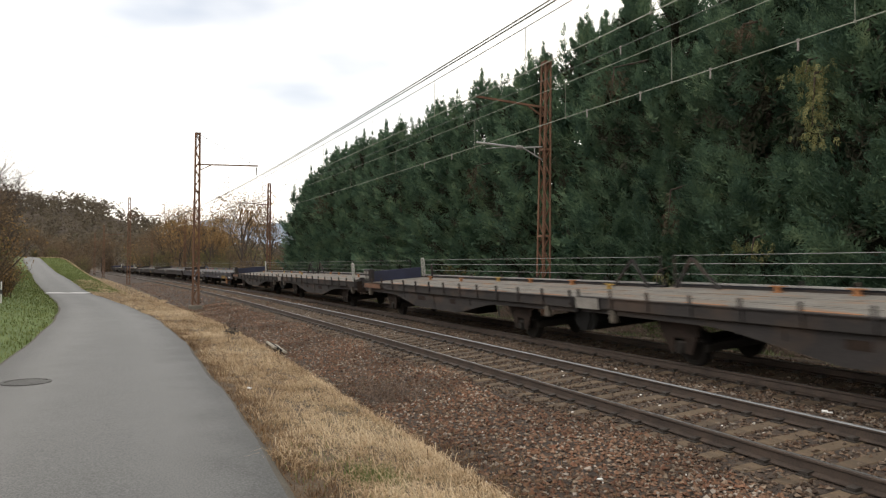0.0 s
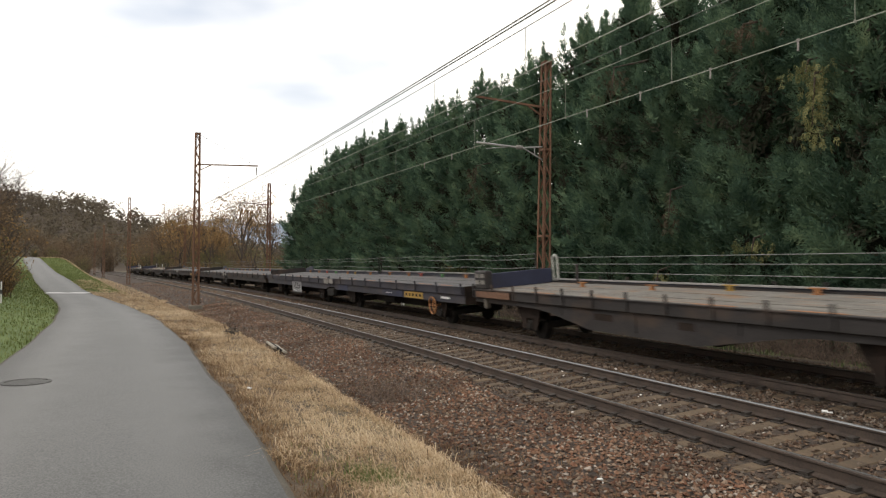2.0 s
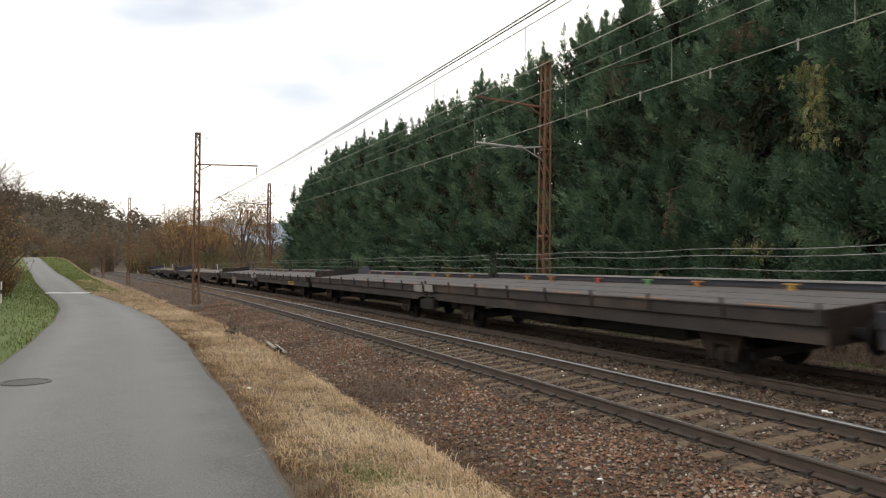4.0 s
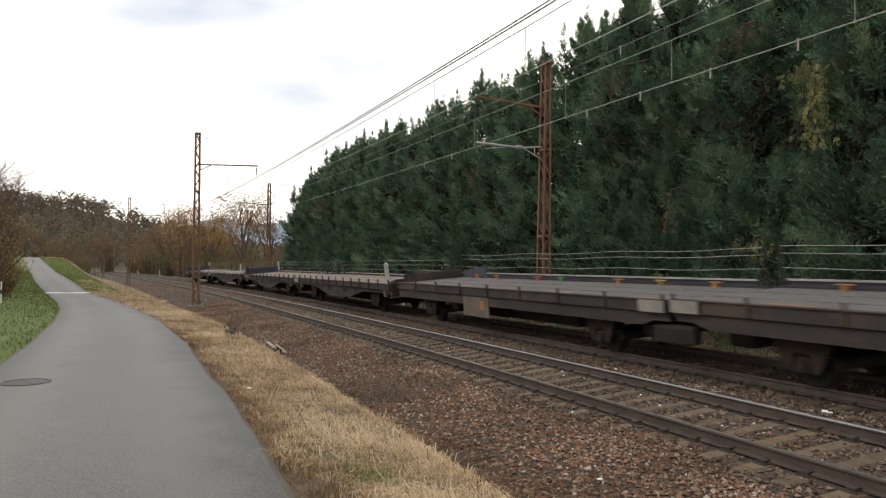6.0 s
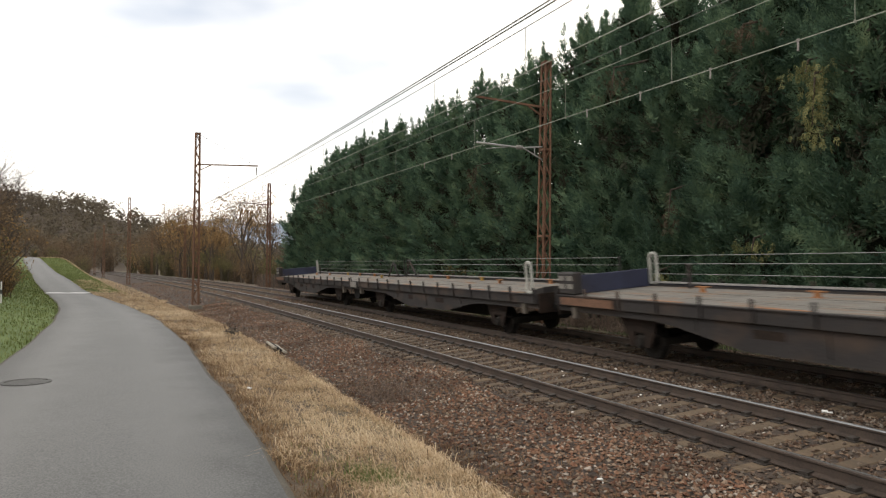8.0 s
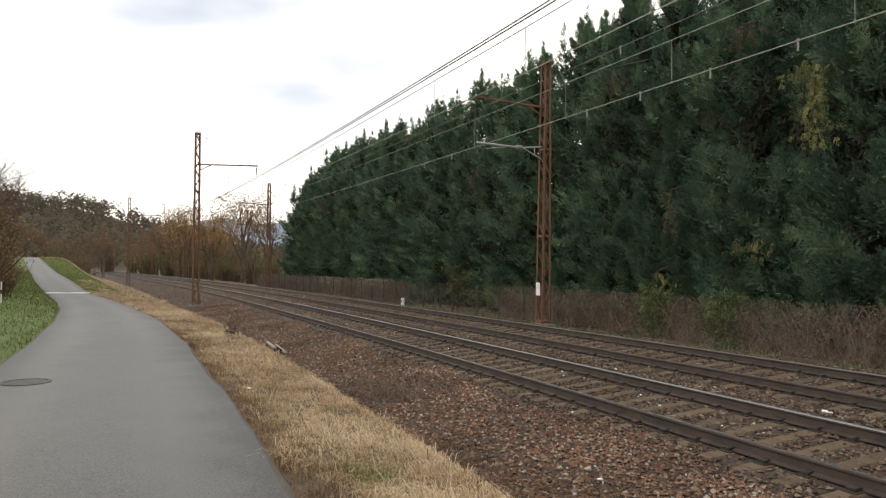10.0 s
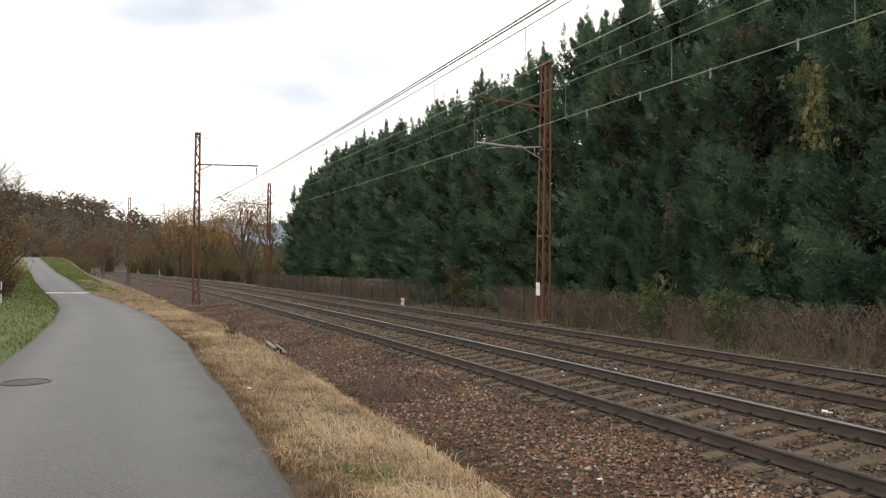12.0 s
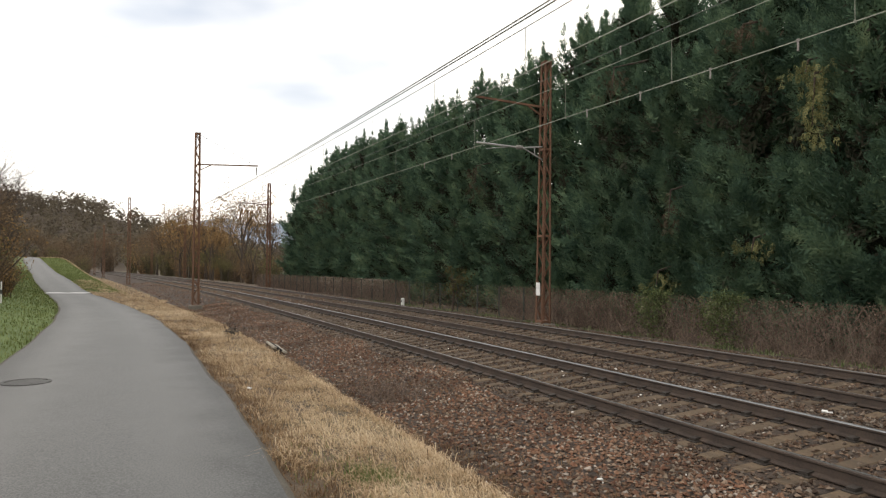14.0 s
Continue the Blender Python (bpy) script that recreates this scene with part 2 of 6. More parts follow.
STEEL_SLATE = surface("slate_blue_wagon_steel", (0.016, 0.0155, 0.022), (0.04, 0.038, 0.052), 1.3, 30, 0.65, bump=0.15, stain=(0.05, 0.04, 0.038), stain_scale=1.7, stain_at=(0.5, 0.7), stretch=(0.5, 1, 1))
PALE_WOOD = surface("bleached_wood", (0.2, 0.18, 0.145), (0.38, 0.35, 0.29), 2, 30, 0.85, bump=0.3, stretch=(0.3, 4, 1))
DECK_GREY = surface("grey_deck_plates", (0.048, 0.046, 0.047), (0.112, 0.109, 0.11), 2.2, 25, 0.75, bump=0.3, stretch=(0.4, 2, 1), stain=(0.10, 0.072, 0.056), stain_scale=1.2, stain_at=(0.55, 0.75))
CABINET = surface("dirty_cabinet_paint", (0.065, 0.054, 0.042), (0.125, 0.105, 0.083), 2, 20, 0.7, bump=0.1)
DECK = surface("worn_deck_planks", (0.075, 0.07, 0.061), (0.205, 0.19, 0.168), 2.2, 25, 0.8, bump=0.3, stretch=(0.5, 2.4, 1), stain=(0.19, 0.112, 0.062), stain_scale=1.4, stain_at=(0.52, 0.68))
RUST_PAINT = surface("rust_orange_fitting", (0.2, 0.08, 0.03), (0.36, 0.16, 0.055), 4, 30, 0.7, bump=0.2)
YELLOW = surface("yellow_panel_paint", (0.26, 0.155, 0.03), (0.40, 0.25, 0.05), 3, 30, 0.6, bump=0.1, stain=(0.12, 0.08, 0.04), stain_scale=3)
BEIGE = surface("pale_grey_plate_paint", (0.13, 0.12, 0.105), (0.24, 0.225, 0.205), 3, 30, 0.65, bump=0.1)
IRON = surface("cast_iron", (0.05, 0.048, 0.045), (0.10, 0.095, 0.09), 6, 60, 0.6, metal=0.4, bump=0.3)


# ---- mesh tools ----
def mesh_ob(name, verts, faces, materials, parent=None, label="", slots=None, smooth=False):
    me = bpy.data.meshes.new(name)
    me.from_pydata([tuple(v) for v in verts] if not isinstance(verts, np.ndarray) else verts.tolist(), [],
                   faces.tolist() if isinstance(faces, np.ndarray) else faces)
    for m in materials:
        me.materials.append(m)
    if slots is not None:
        me.polygons.foreach_set("material_index", np.asarray(slots, dtype=np.int32))
    if smooth:
        me.polygons.foreach_set("use_smooth", np.ones(len(me.polygons), dtype=bool))
    me.update()
    ob = new(name, me)
    ob.parent = parent
    if label:
        tagged(ob, label=label)
    return ob


def part(name, bm, material, parent=None, label="", smooth=False):
    me = bpy.data.meshes.new(name)
    bmesh.ops.recalc_face_normals(bm, faces=bm.faces)
    bm.to_mesh(me)
    bm.free()
    me.materials.append(material)
    if smooth:
        me.polygons.foreach_set("use_smooth", np.ones(len(me.polygons), dtype=bool))
    ob = new(name, me)
    ob.parent = parent
    if label:
        tagged(ob, label=label)
    return ob


def add_box(bm, x0, x1, y0, y1, z0, z1, bevel=0.0, m=None):
    out = bmesh.ops.create_cube(bm, size=1.0)
    vs = out["verts"]
    for v in vs:
        v.co = Vector(((x0 + x1) / 2 + v.co.x * (x1 - x0), (y0 + y1) / 2 + v.co.y * (y1 - y0), (z0 + z1) / 2 + v.co.z * (z1 - z0)))
    if bevel:
        es = list({e for v in vs for e in v.link_edges})
        r = bmesh.ops.bevel(bm, geom=es, offset=bevel, segments=1, affect="EDGES")
        vs = list({v for f in r["faces"] for v in f.verts} | {v for v in vs if v.is_valid})
    if m is not None:
        bmesh.ops.transform(bm, matrix=m, verts=vs)
    return bm


def box(*a, **k):
    return add_box(bmesh.new(), *a, **k)


def add_bar(bm, a, b, w=0.05, h=None):
    """A square bar from a to b."""
    a, b = Vector(a), Vector(b)
    d = b - a
    m = Matrix.Translation((a + b) / 2) @ d.to_track_quat("X", "Z").to_matrix().to_4x4()
    L = d.length / 2
    return add_box(bm, -L, L, -w / 2, w / 2, -(h or w) / 2, (h or w) / 2, m=m)


def add_rod(bm, a, b, r=0.02, r2=None, n=8):
    a, b = Vector(a), Vector(b)
    d = b - a
    m = Matrix.Translation((a + b) / 2) @ d.to_track_quat("Z", "Y").to_matrix().to_4x4()
    bmesh.ops.create_cone(bm, cap_ends=True, segments=n, radius1=r, radius2=r if r2 is None else r2, depth=d.length, matrix=m)
    return bm


def add_prism(bm, outline, y0, y1):
    """An outline in x and z, drawn out from y0 to y1."""
    a = [bm.verts.new((x, y0, z)) for x, z in outline]
    b = [bm.verts.new((x, y1, z)) for x, z in outline]
    bm.faces.new(a)
    bm.faces.new(b[::-1])
    for i in range(len(a)):
        j = (i + 1) % len(a)
        bm.faces.new((a[i], b[i], b[j], a[j]))
    return bm


def sweep(profile, ss, o, z, closed=True):
    """Verts and faces of a profile (across, up) drawn along the railway."""
    pr = np.array(profile)
    n = len(pr)
    v = np.concatenate([place(s, o + pr[:, 0], z(s) + pr[:, 1]) for s in ss])
    f = []
    for i in range(len(ss) - 1):
        for j in range(n if closed else n - 1):
            k = (j + 1) % n
            f.append((i * n + j, i * n + k, (i + 1) * n + k, (i + 1) * n + j))
    if closed:
        f.append(tuple(range(n - 1, -1, -1)))
        f.append(tuple((len(ss) - 1) * n + j for j in range(n)))
    return v, f


# ---- ground: one sheet to the horizon ----
ROAD_S = np.array([-60, 0, 14, 20.4, 26.8, 32.7, 43.2, 48, 56, 76, 95, 120, 146, 200.0])
ROAD_R = np.array([-5.93, -5.93, -5.95, -6.05, -6.54, -7.2, -8.56, -8.98, -9.72, -11.1, -12.24, -13.7, -17.2, -28.0])
ROAD_L = np.array([-8.95, -8.95, -8.9, -8.82, -8.94, -9.35, -10.54, -11.06, -11.9, -13.2, -14.39, -16.0, -19.6, -31.0])
ROAD_Z = np.array([0.5, 0.5, 0.5, 0.5, 0.5, 0.5, 0.52, 0.63, 0.87, 1.13, 1.7, 2.68, 2.9, 2.7])

# ease the bends between those stations
ROAD_F = np.arange(-60, 201, 1.0)
ROAD_R, ROAD_L, ROAD_Z = (np.convolve(np.pad(np.interp(ROAD_F, ROAD_S, a), 4, mode="edge"), np.full(9, 1 / 9), mode="valid") for a in (ROAD_R, ROAD_L, ROAD_Z))
ROAD_S = ROAD_F


def road_z(s):
    return np.interp(s, ROAD_S, ROAD_Z)


def bed(o):
    """Height of the railway's formation, across."""
    xs = [-3.6, -3.0, -2.2, -1.3, -0.7, 2.25, 2.9, 3.25, 6.1, 6.6, 7.6, 8.6, 30]
    zs = [-0.42, -0.48, -0.40, -0.28, -0.252, 0.006, -0.11, -0.145, 0.108, 0.06, -0.08, -0.12, -0.2]
    return np.interp(o, xs, zs)


def ground_z(s, o):
    s, o = np.broadcast_arrays(np.asarray(s, float), np.asarray(o, float))
    rr, rl, rz = np.interp(s, ROAD_S, ROAD_R), np.interp(s, ROAD_S, ROAD_L), road_z(s)
    low = bed(np.maximum(o, -3.6)) + grade(s)
    u = np.clip((o - rr) / (-3.6 - rr), 0, 1)
    ua, ub = np.interp(-3.6 - rr, [2.4, 5, 6, 9], [0.62, 0.3, 0.24, 0.3]), np.interp(-3.6 - rr, [2.4, 5, 6, 9], [1.0, 0.75, 0.65, 0.62])
    verge = rz - 0.03 - 0.16 * u - (rz - 0.03 - 0.16 * u - (-0.42 + grade(s))) * np.clip((u - ua) / (ub - ua), 0, 1) ** 1.3
    left = rz - 0.02 + np.clip(rl - o, 0, 6) * 0.16 + np.clip(rl - o - 6, 0, 60) * 0.05
    z = np.where(o >= -3.6, low, np.where(o >= rr, verge, np.where(o >= rl, rz - 0.05, left)))
    return z


def spread(a, b, fine, n):
    """Positions growing apart from a to b."""
    t = np.linspace(0, 1, n)
    return a + (b - a) * (fine * t + (1 - fine) * t ** 4)


gs = np.concatenate([-spread(20, 400, 0.03, 14)[::-1], np.arange(-19, 60, 1.0), np.arange(60, 260, 5.0), spread(260, 880, 0.3, 12)])
go = np.concatenate([-spread(40, 380, 0.1, 8)[::-1], np.arange(-39, -15, 3.0), np.arange(-15, -10, 0.5), np.arange(-10, 9, 0.2), np.arange(9, 16, 1), spread(16, 380, 0.1, 12)])
GSS, GOO = np.meshgrid(gs, go, indexing="ij")
gv = place(GSS, GOO, ground_z(GSS, GOO) + 0.02 * np.sin(GSS * 3.1 + GOO * 2.3) * np.sin(GOO * 4.7 - GSS) * (np.abs(GOO + 4.2) < 1.6)).reshape(-1, 3)
ni, nj = GSS.shape
ii, jj = np.meshgrid(np.arange(ni - 1), np.arange(nj - 1), indexing="ij")
q = (ii * nj + jj).ravel()
gf = np.stack([q, q + nj, q + nj + 1, q + 1], 1)
mid_s, mid_o = (GSS[:-1, :-1] + GSS[1:, 1:]).ravel() / 2, (GOO[:-1, :-1] + GOO[1:, 1:]).ravel() / 2
rr_m, rl_m = np.interp(mid_s, ROAD_S, ROAD_R), np.interp(mid_s, ROAD_S, ROAD_L)
wob = 0.08 * np.sin(mid_s * 0.9)
slot = np.where(mid_o > -3.75 + wob, 1, np.where(mid_o > rr_m - 0.1, 2, np.where(mid_o > rl_m, 1, 3)))
slot = np.where((mid_o > -3.75 + wob) & (mid_o < 8.2), 1, slot)
slot = np.where((mid_o <= -3.75 + wob) & (mid_o > rr_m - 0.1) & (mid_s > 44), np.where(mid_o < rr_m + 2.6, 3, np.where((mid_s < 80) & (mid_o > rr_m + 2.6), 2, 0)), slot)
slot = np.where((mid_o >= 8.2) | (mid_o < rl_m - 9), 0, slot)
ground = mesh_ob("ground", gv, gf, [SOIL, BALLAST_BED, VERGE_SOIL, GREEN_SOIL], slots=slot, smooth=True)
tagged(ground, "bare soil, dry verge and green grass ground beside the railway", "ground", kind="structure")

# ---- the asphalt path ----
rs = np.concatenate([np.arange(-60, 60, 1.0), np.arange(60, 170, 2.0)])
rv, rf, rslot = [], [], []
for i, s in enumerate(rs):
    r, l_, z = np.interp(s, ROAD_S, ROAD_R), np.interp(s, ROAD_S, ROAD_L), float(road_z(s))
    jr, jl = 0.02 * math.sin(s * 0.9) + 0.012 * math.sin(s * 2.1), 0.02 * math.sin(s * 1.1 + 2)
    os_ = [l_ + jl - 0.08, l_ + jl, l_ + 0.05 + jl, (r + l_) / 2, r - 0.04 + 1.5 * jr, r + jr, r + jr + 0.08]
    zs_ = [z - 0.12, z, z + 0.012, z + 0.03, z + 0.012, z, z - 0.12]
    rv.append(place(s, np.array(os_), np.array(zs_)))
    if i:
        for j in range(6):
            rf.append(((i - 1) * 7 + j, i * 7 + j, i * 7 + j + 1, (i - 1) * 7 + j + 1))
            rslot.append(0 if j in (2, 3) else 1)
road = mesh_ob("road", np.concatenate(rv), rf, [ASPHALT, ASPHALT_EDGE], slots=rslot, smooth=True)
path_uv = road.data.uv_layers.new(name="path")
across = np.array([0.0, 0.02, 0.04, 0.5, 0.96, 0.98, 1.0])
corner = np.zeros(len(road.data.loops), dtype=np.int32)
road.data.loops.foreach_get("vertex_index", corner)
path_uv.data.foreach_set("uv", np.stack([across[corner % 7], rs[corner // 7]], 1).ravel())
tagged(road, "grey worn asphalt path curving along the railway", "path", kind="structure")

# ---- tracks ----
RAIL_S = np.concatenate([np.arange(-90, 60, 2.0), np.arange(60, 262, 5.0)])
FLANGE = [(-0.07, -0.172), (0.07, -0.172), (0.07, -0.158), (0.012, -0.135), (0.009, -0.05), (0.036, -0.036), (0.036, -0.013),
          (0.022, 0.0), (-0.022, 0.0), (-0.036, -0.013), (-0.036, -0.036), (-0.009, -0.05), (-0.012, -0.135), (-0.07, -0.158)]


def rail(o, z, inner):
    # the gauge corner, on the inner side, is worn bright with the running surface
    v, f = sweep(FLANGE, RAIL_S, o, lambda s: z + float(grade(s)))
    bright = (7, 8) if inner < 0 else (6, 7)
    top = [1 if i % 14 in bright and i < len(f) - 2 else 0 for i in range(len(f))]
    return mesh_ob("rail", v, f, [RAIL_SIDE, RAIL_HEAD if o < 3 else RAIL_DULL], slots=top)


for track_o, track_z in ((0.0, 0.0), (FAR, FAR_Z)):
    for k in (0, 1):
        tagged(rail(track_o + k * GAUGE, track_z + k * GAUGE * CANT, 1 - 2 * k), "rusty brown steel rail with a polished running surface", "rail", "rails", "structure")


def track_pose(s, o, z):
    """x along the railway, y towards the camera's side, z up, leaning with the cant."""
    th = float(np.interp(s, S, TH))
    n, t, up = Vector((math.cos(th), math.sin(th), 0)), Vector((-math.sin(th), math.cos(th), GRADE)).normalized(), Vector((0, 0, 1))
    c = math.atan(CANT)
    y, u = -(n * math.cos(c) + up * math.sin(c)), up * math.cos(c) - n * math.sin(c)
    m = Matrix((t, y, u)).transposed().to_4x4()
    m.translation = at(s, o, z + float(grade(s)))
    return m


OILY = surface("oily_dark_fastening", (0.012, 0.0105, 0.009), (0.035, 0.027, 0.021), 8, 60, 0.6, bump=0.2)
FASTENING = None


def fastening_mesh():
    """Base plate, two clips and two bolts that hold the rail on its sleeper."""
    bm = box(-0.09, 0.09, -0.2, 0.2, 0.0, 0.014)
    for y in (-0.115, 0.115):
        add_box(bm, -0.055, 0.055, y - 0.055, y + 0.055, 0.012, 0.05)
    return bm


def sleepers(track_o, track_z, phase):
    global FASTENING
    bed_ob = new("sleeper_row")
    tagged(bed_ob, "row of weathered brown sleepers bedded in ballast", "sleepers", "sleeper rows", "structure")
    me = None
    for i in range(190):
        s = phase + 0.6 * i
        c = s + random.uniform(-0.02, 0.02)
        m = track_pose(c, track_o + GAUGE / 2, track_z + GAUGE / 2 * CANT) @ pose(0, random.uniform(-0.04, 0.04), random.uniform(-0.008, 0.004), 0, 0, random.uniform(-0.7, 0.7))
        if me is None:
            ob = part("sleeper", box(-0.125, 0.125, -1.28, 1.28, -0.31, -0.176, bevel=0.015), SLEEPER)
            me = ob.data
        else:
            ob = new("sleeper", me)
        ob.parent = bed_ob
        ob.matrix_basis = m
        if 4 < s < 46:
            for y in (-GAUGE / 2, GAUGE / 2):
                if FASTENING is None:
                    FASTENING = part("rail_fastening", fastening_mesh(), OILY).data
                    clip = bpy.data.objects["rail_fastening"]
                else:
                    clip = new("rail_fastening", FASTENING)
                clip.parent = ob
                clip.matrix_basis = pose(0, y, -0.176)
    return bed_ob


sleepers(0.0, 0.0, 12.5387 - 0.6 * 40 + 0.3)
sleepers(FAR, FAR_Z, 20.4291 - 0.6 * 50 + 0.3)


# ---- overhead line ----
def mast(s, o, base_z, top_z, side):
    """Tapered lattice mast; x along the railway, arms reach along +y * side."""
    root = new("catenary_mast")
    h = top_z - base_z
    root.matrix_basis = pose(*at(s, o, base_z), 0, 0, math.degrees(along(s)))
    def half(z):
        return 0.21 - 0.07 * z / h
    for sx in (-1, 1):
        for sy in (-1, 1):
            bm = bmesh.new()
            a, b = half(0), half(h)
            add_bar(bm, (sx * a, sy * a * 0.8, -0.3), (sx * b, sy * b * 0.8, h), 0.062)
            part("leg", bm, RUST, root)
    bays = max(8, int(h / 0.52))
    bm = bmesh.new()
    for i in range(bays):
        z0, z1 = h * i / bays, h * (i + 1) / bays
        for sx, sy, ax in ((1, 1, 0), (1, -1, 0), (1, 1, 1), (-1, 1, 1)):
            d0, d1 = half(z0), half(z1)
            flip = 1 if i % 2 else -1
            if ax == 0:
                add_bar(bm, (flip * d0, sy * d0 * 0.8, z0), (-flip * d1, sy * d1 * 0.8, z1), 0.04, 0.012)
            else:
                add_bar(bm, (sx * d0, flip * d0 * 0.8, z0), (sx * d1, -flip * d1 * 0.8, z1), 0.012, 0.04)
    part("lattice", bm, RUST, root)
    for z in (0.05, h * 0.33, h * 0.66, h - 0.05):
        d = half(z) + 0.03
        part("batten_plate", box(-d, d, -d * 0.8, d * 0.8, z - 0.04, z + 0.04), RUST, root)
    part("foundation", box(-0.36, 0.36, -0.36, 0.36, -0.6, -0.02 if side > 0 else 0.05, bevel=0.05), CONCRETE, root, "weathered concrete foundation block")
    return root, h, half


def arms(root, h, half, side, reach, up_z, low_z, lower):
    """Upper feeder arm and lower cantilever with its insulator."""
    y0 = side * half(up_z) * 0.8
    bm = bmesh.new()
    add_bar(bm, (0.0, y0 * 0.2, up_z), (0, side * reach, up_z + 0.12), 0.075)
    add_bar(bm, (0.0, y0, up_z - 0.35), (0, side * 0.8, up_z + 0.02), 0.05)
    part("feeder_arm", bm, RUST, root)
    bm = bmesh.new()
    add_rod(bm, (0, side * 0.1, h - 0.1), (0, side * (reach - 0.2), up_z + 0.14), 0.008, n=5)
    part("arm_stay", bm, WIRE, root)
    if not lower:
        bm = bmesh.new()
        for i in range(4):
            add_rod(bm, (0, side * (reach - 0.1), up_z - 0.12 * i), (0.02, side * (reach - 0.12), up_z - 0.12 * i - 0.09), 0.06, 0.035, 8)
        part("insulator", bm, BEIGE, root, "hanging ceramic insulator string")
        return
    bm = bmesh.new()
    add_rod(bm, (0, y0, low_z + 0.1), (0, side * 0.95, low_z), 0.03)
    add_rod(bm, (0, y0, low_z - 0.38), (0, side * 0.95, low_z), 0.028)
    add_rod(bm, (0, side * 0.45, low_z - 0.2), (0, side * 0.45, low_z + 0.06), 0.02)
    add_rod(bm, (0, side * 1.25, low_z), (0, side * (reach - 0.05), low_z + 0.05), 0.035)
    add_rod(bm, (0, side * 1.6, low_z - 0.02), (0, side * (reach - 0.45), low_z - 0.14), 0.018)
    part("cantilever", bm, GALV, root, "galvanised tube cantilever")
    bm = bmesh.new()
    for i in range(4):
        add_rod(bm, (0, side * (0.98 + i * 0.07), low_z), (0, side * (1.02 + i * 0.07), low_z), 0.085, 0.06, 10)
    add_rod(bm, (0, side * 0.93, low_z), (0, side * 1.27, low_z), 0.03)
    part("insulator", bm, BEIGE, root, "stacked ceramic insulator")


MASTS = [(46.4, -2.87, -0.42, 9.8, -1), (97.5, -3.75, -0.62, 9.9, -1), (160, -3.6, -0.8, 9.3, -1), (205, -3.2, -0.9, 9.3, -1),
         (24.2, 7.24, -0.02, 9.75, 1), (73.5, 7.3, -0.2, 9.95, 1), (131, 7.3, -0.4, 10.0, 1), (180, 7.3, -0.6, 9.4, 1), (-22, 7.24, 0.0, 9.75, 1)]
for s, o, bz, tz, side in MASTS:
    root, h, half = mast(s, o, bz, tz, side)
    rail_z = float(grade(s))
    arms(root, h, half, side, 3.55 if side < 0 else 2.9, 8.1 + rail_z - bz, 6.52 + rail_z - bz, 0 < s < 30)
    if 0 < s < 30:
        root.matrix_basis = root.matrix_basis @ pose(0, 0, 0, 0.55, 0, 0)
    tagged(root, "tall rusty lattice steel catenary mast beside the tracks", "mast", "catenary masts")


def wire(name, o, z, r, material, label, sag=0.0, s0=-46, s1=98):
    ss_ = np.arange(s0, s1, 3.0)
    pr = [(r * math.cos(a), r * math.sin(a)) for a in (0, 2.1, 4.2)]
    v, f = sweep(pr, ss_, o, lambda s: z + float(grade(s)) * 0.3 - sag * (0.5 - 0.5 * math.cos(2 * math.pi * (s - 1.0) / 46.0)))
    ob = mesh_ob(name, v, f, [material])
    return tagged(ob, label, "overhead wire", "overhead wires")


wire("feeder_wire", 0.74, 7.51, 0.022, WIRE, "dark twisted copper feeder wire on arms")
wire("feeder_wire", 0.785, 7.465, 0.022, WIRE, "dark twisted copper feeder wire on arms")
wire("carrier_wire", 0.75, 7.25, 0.015, WIRE, "thin grey carrier wire over the track")
wire("contact_wire", 0.75, 6.27, 0.011, WIRE_PALE, "pale contact wire over the track")
wire("carrier_wire", 4.57, 7.78, 0.0105, WIRE, "thin grey carrier wire over the track")
wire("carrier_wire", 4.57, 7.42, 0.010, WIRE_PALE, "thin grey carrier wire over the track")
wire("contact_wire", 4.57, 6.42, 0.0125, WIRE_PALE, "pale contact wire over the track")


def dropper(s, o, z0, z1):
    bm = bmesh.new()
    add_rod(bm, (0, 0, 0), (0, 0, z1 - z0), 0.008, n=5)
    add_box(bm, -0.02, 0.02, -0.015, 0.015, -0.03, 0.03)
    ob = part("wire_dropper", bm, WIRE_PALE)
    ob.location = at(s, o, z0)
    tagged(ob, "thin vertical wire hanger between overhead wires", "dropper", "wire droppers")


for s in (10.0, 14.2, 19.3, 24.8, 31.5, 39):
    dropper(s, 0.75, 6.27 + float(grade(s)) * 0.3, 7.25 + float(grade(s)) * 0.3)
for s in (9.3, 14.05, 18.6, 24.6, 32.9, 40):
    dropper(s, 4.57, 6.42 + float(grade(s)) * 0.3, 7.42 + float(grade(s)) * 0.3)



def wire_clamp(s, o, z):
    bm = bmesh.new()
    add_box(bm, -0.022, 0.022, -0.012, 0.012, -0.2, 0.03, bevel=0.006)
    add_box(bm, -0.035, 0.035, -0.018, 0.018, -0.025, 0.035, bevel=0.006)
    ob = part("wire_clamp", bm, BEIGE)
    ob.matrix_basis = pose(*at(s, o, z), 0, 0, math.degrees(along(s)))
    tagged(ob, "pale clamp plate hanging on the contact wire", "clamp", "wire clamps")


for s in (10.5, 12.8, 15.2, 17.5, 26.6, 29.4):
    wire_clamp(s, 4.57, 6.42 + float(grade(s)) * 0.3)
wire_clamp(16.0, 4.57, 7.78 + float(grade(16.0)) * 0.3)

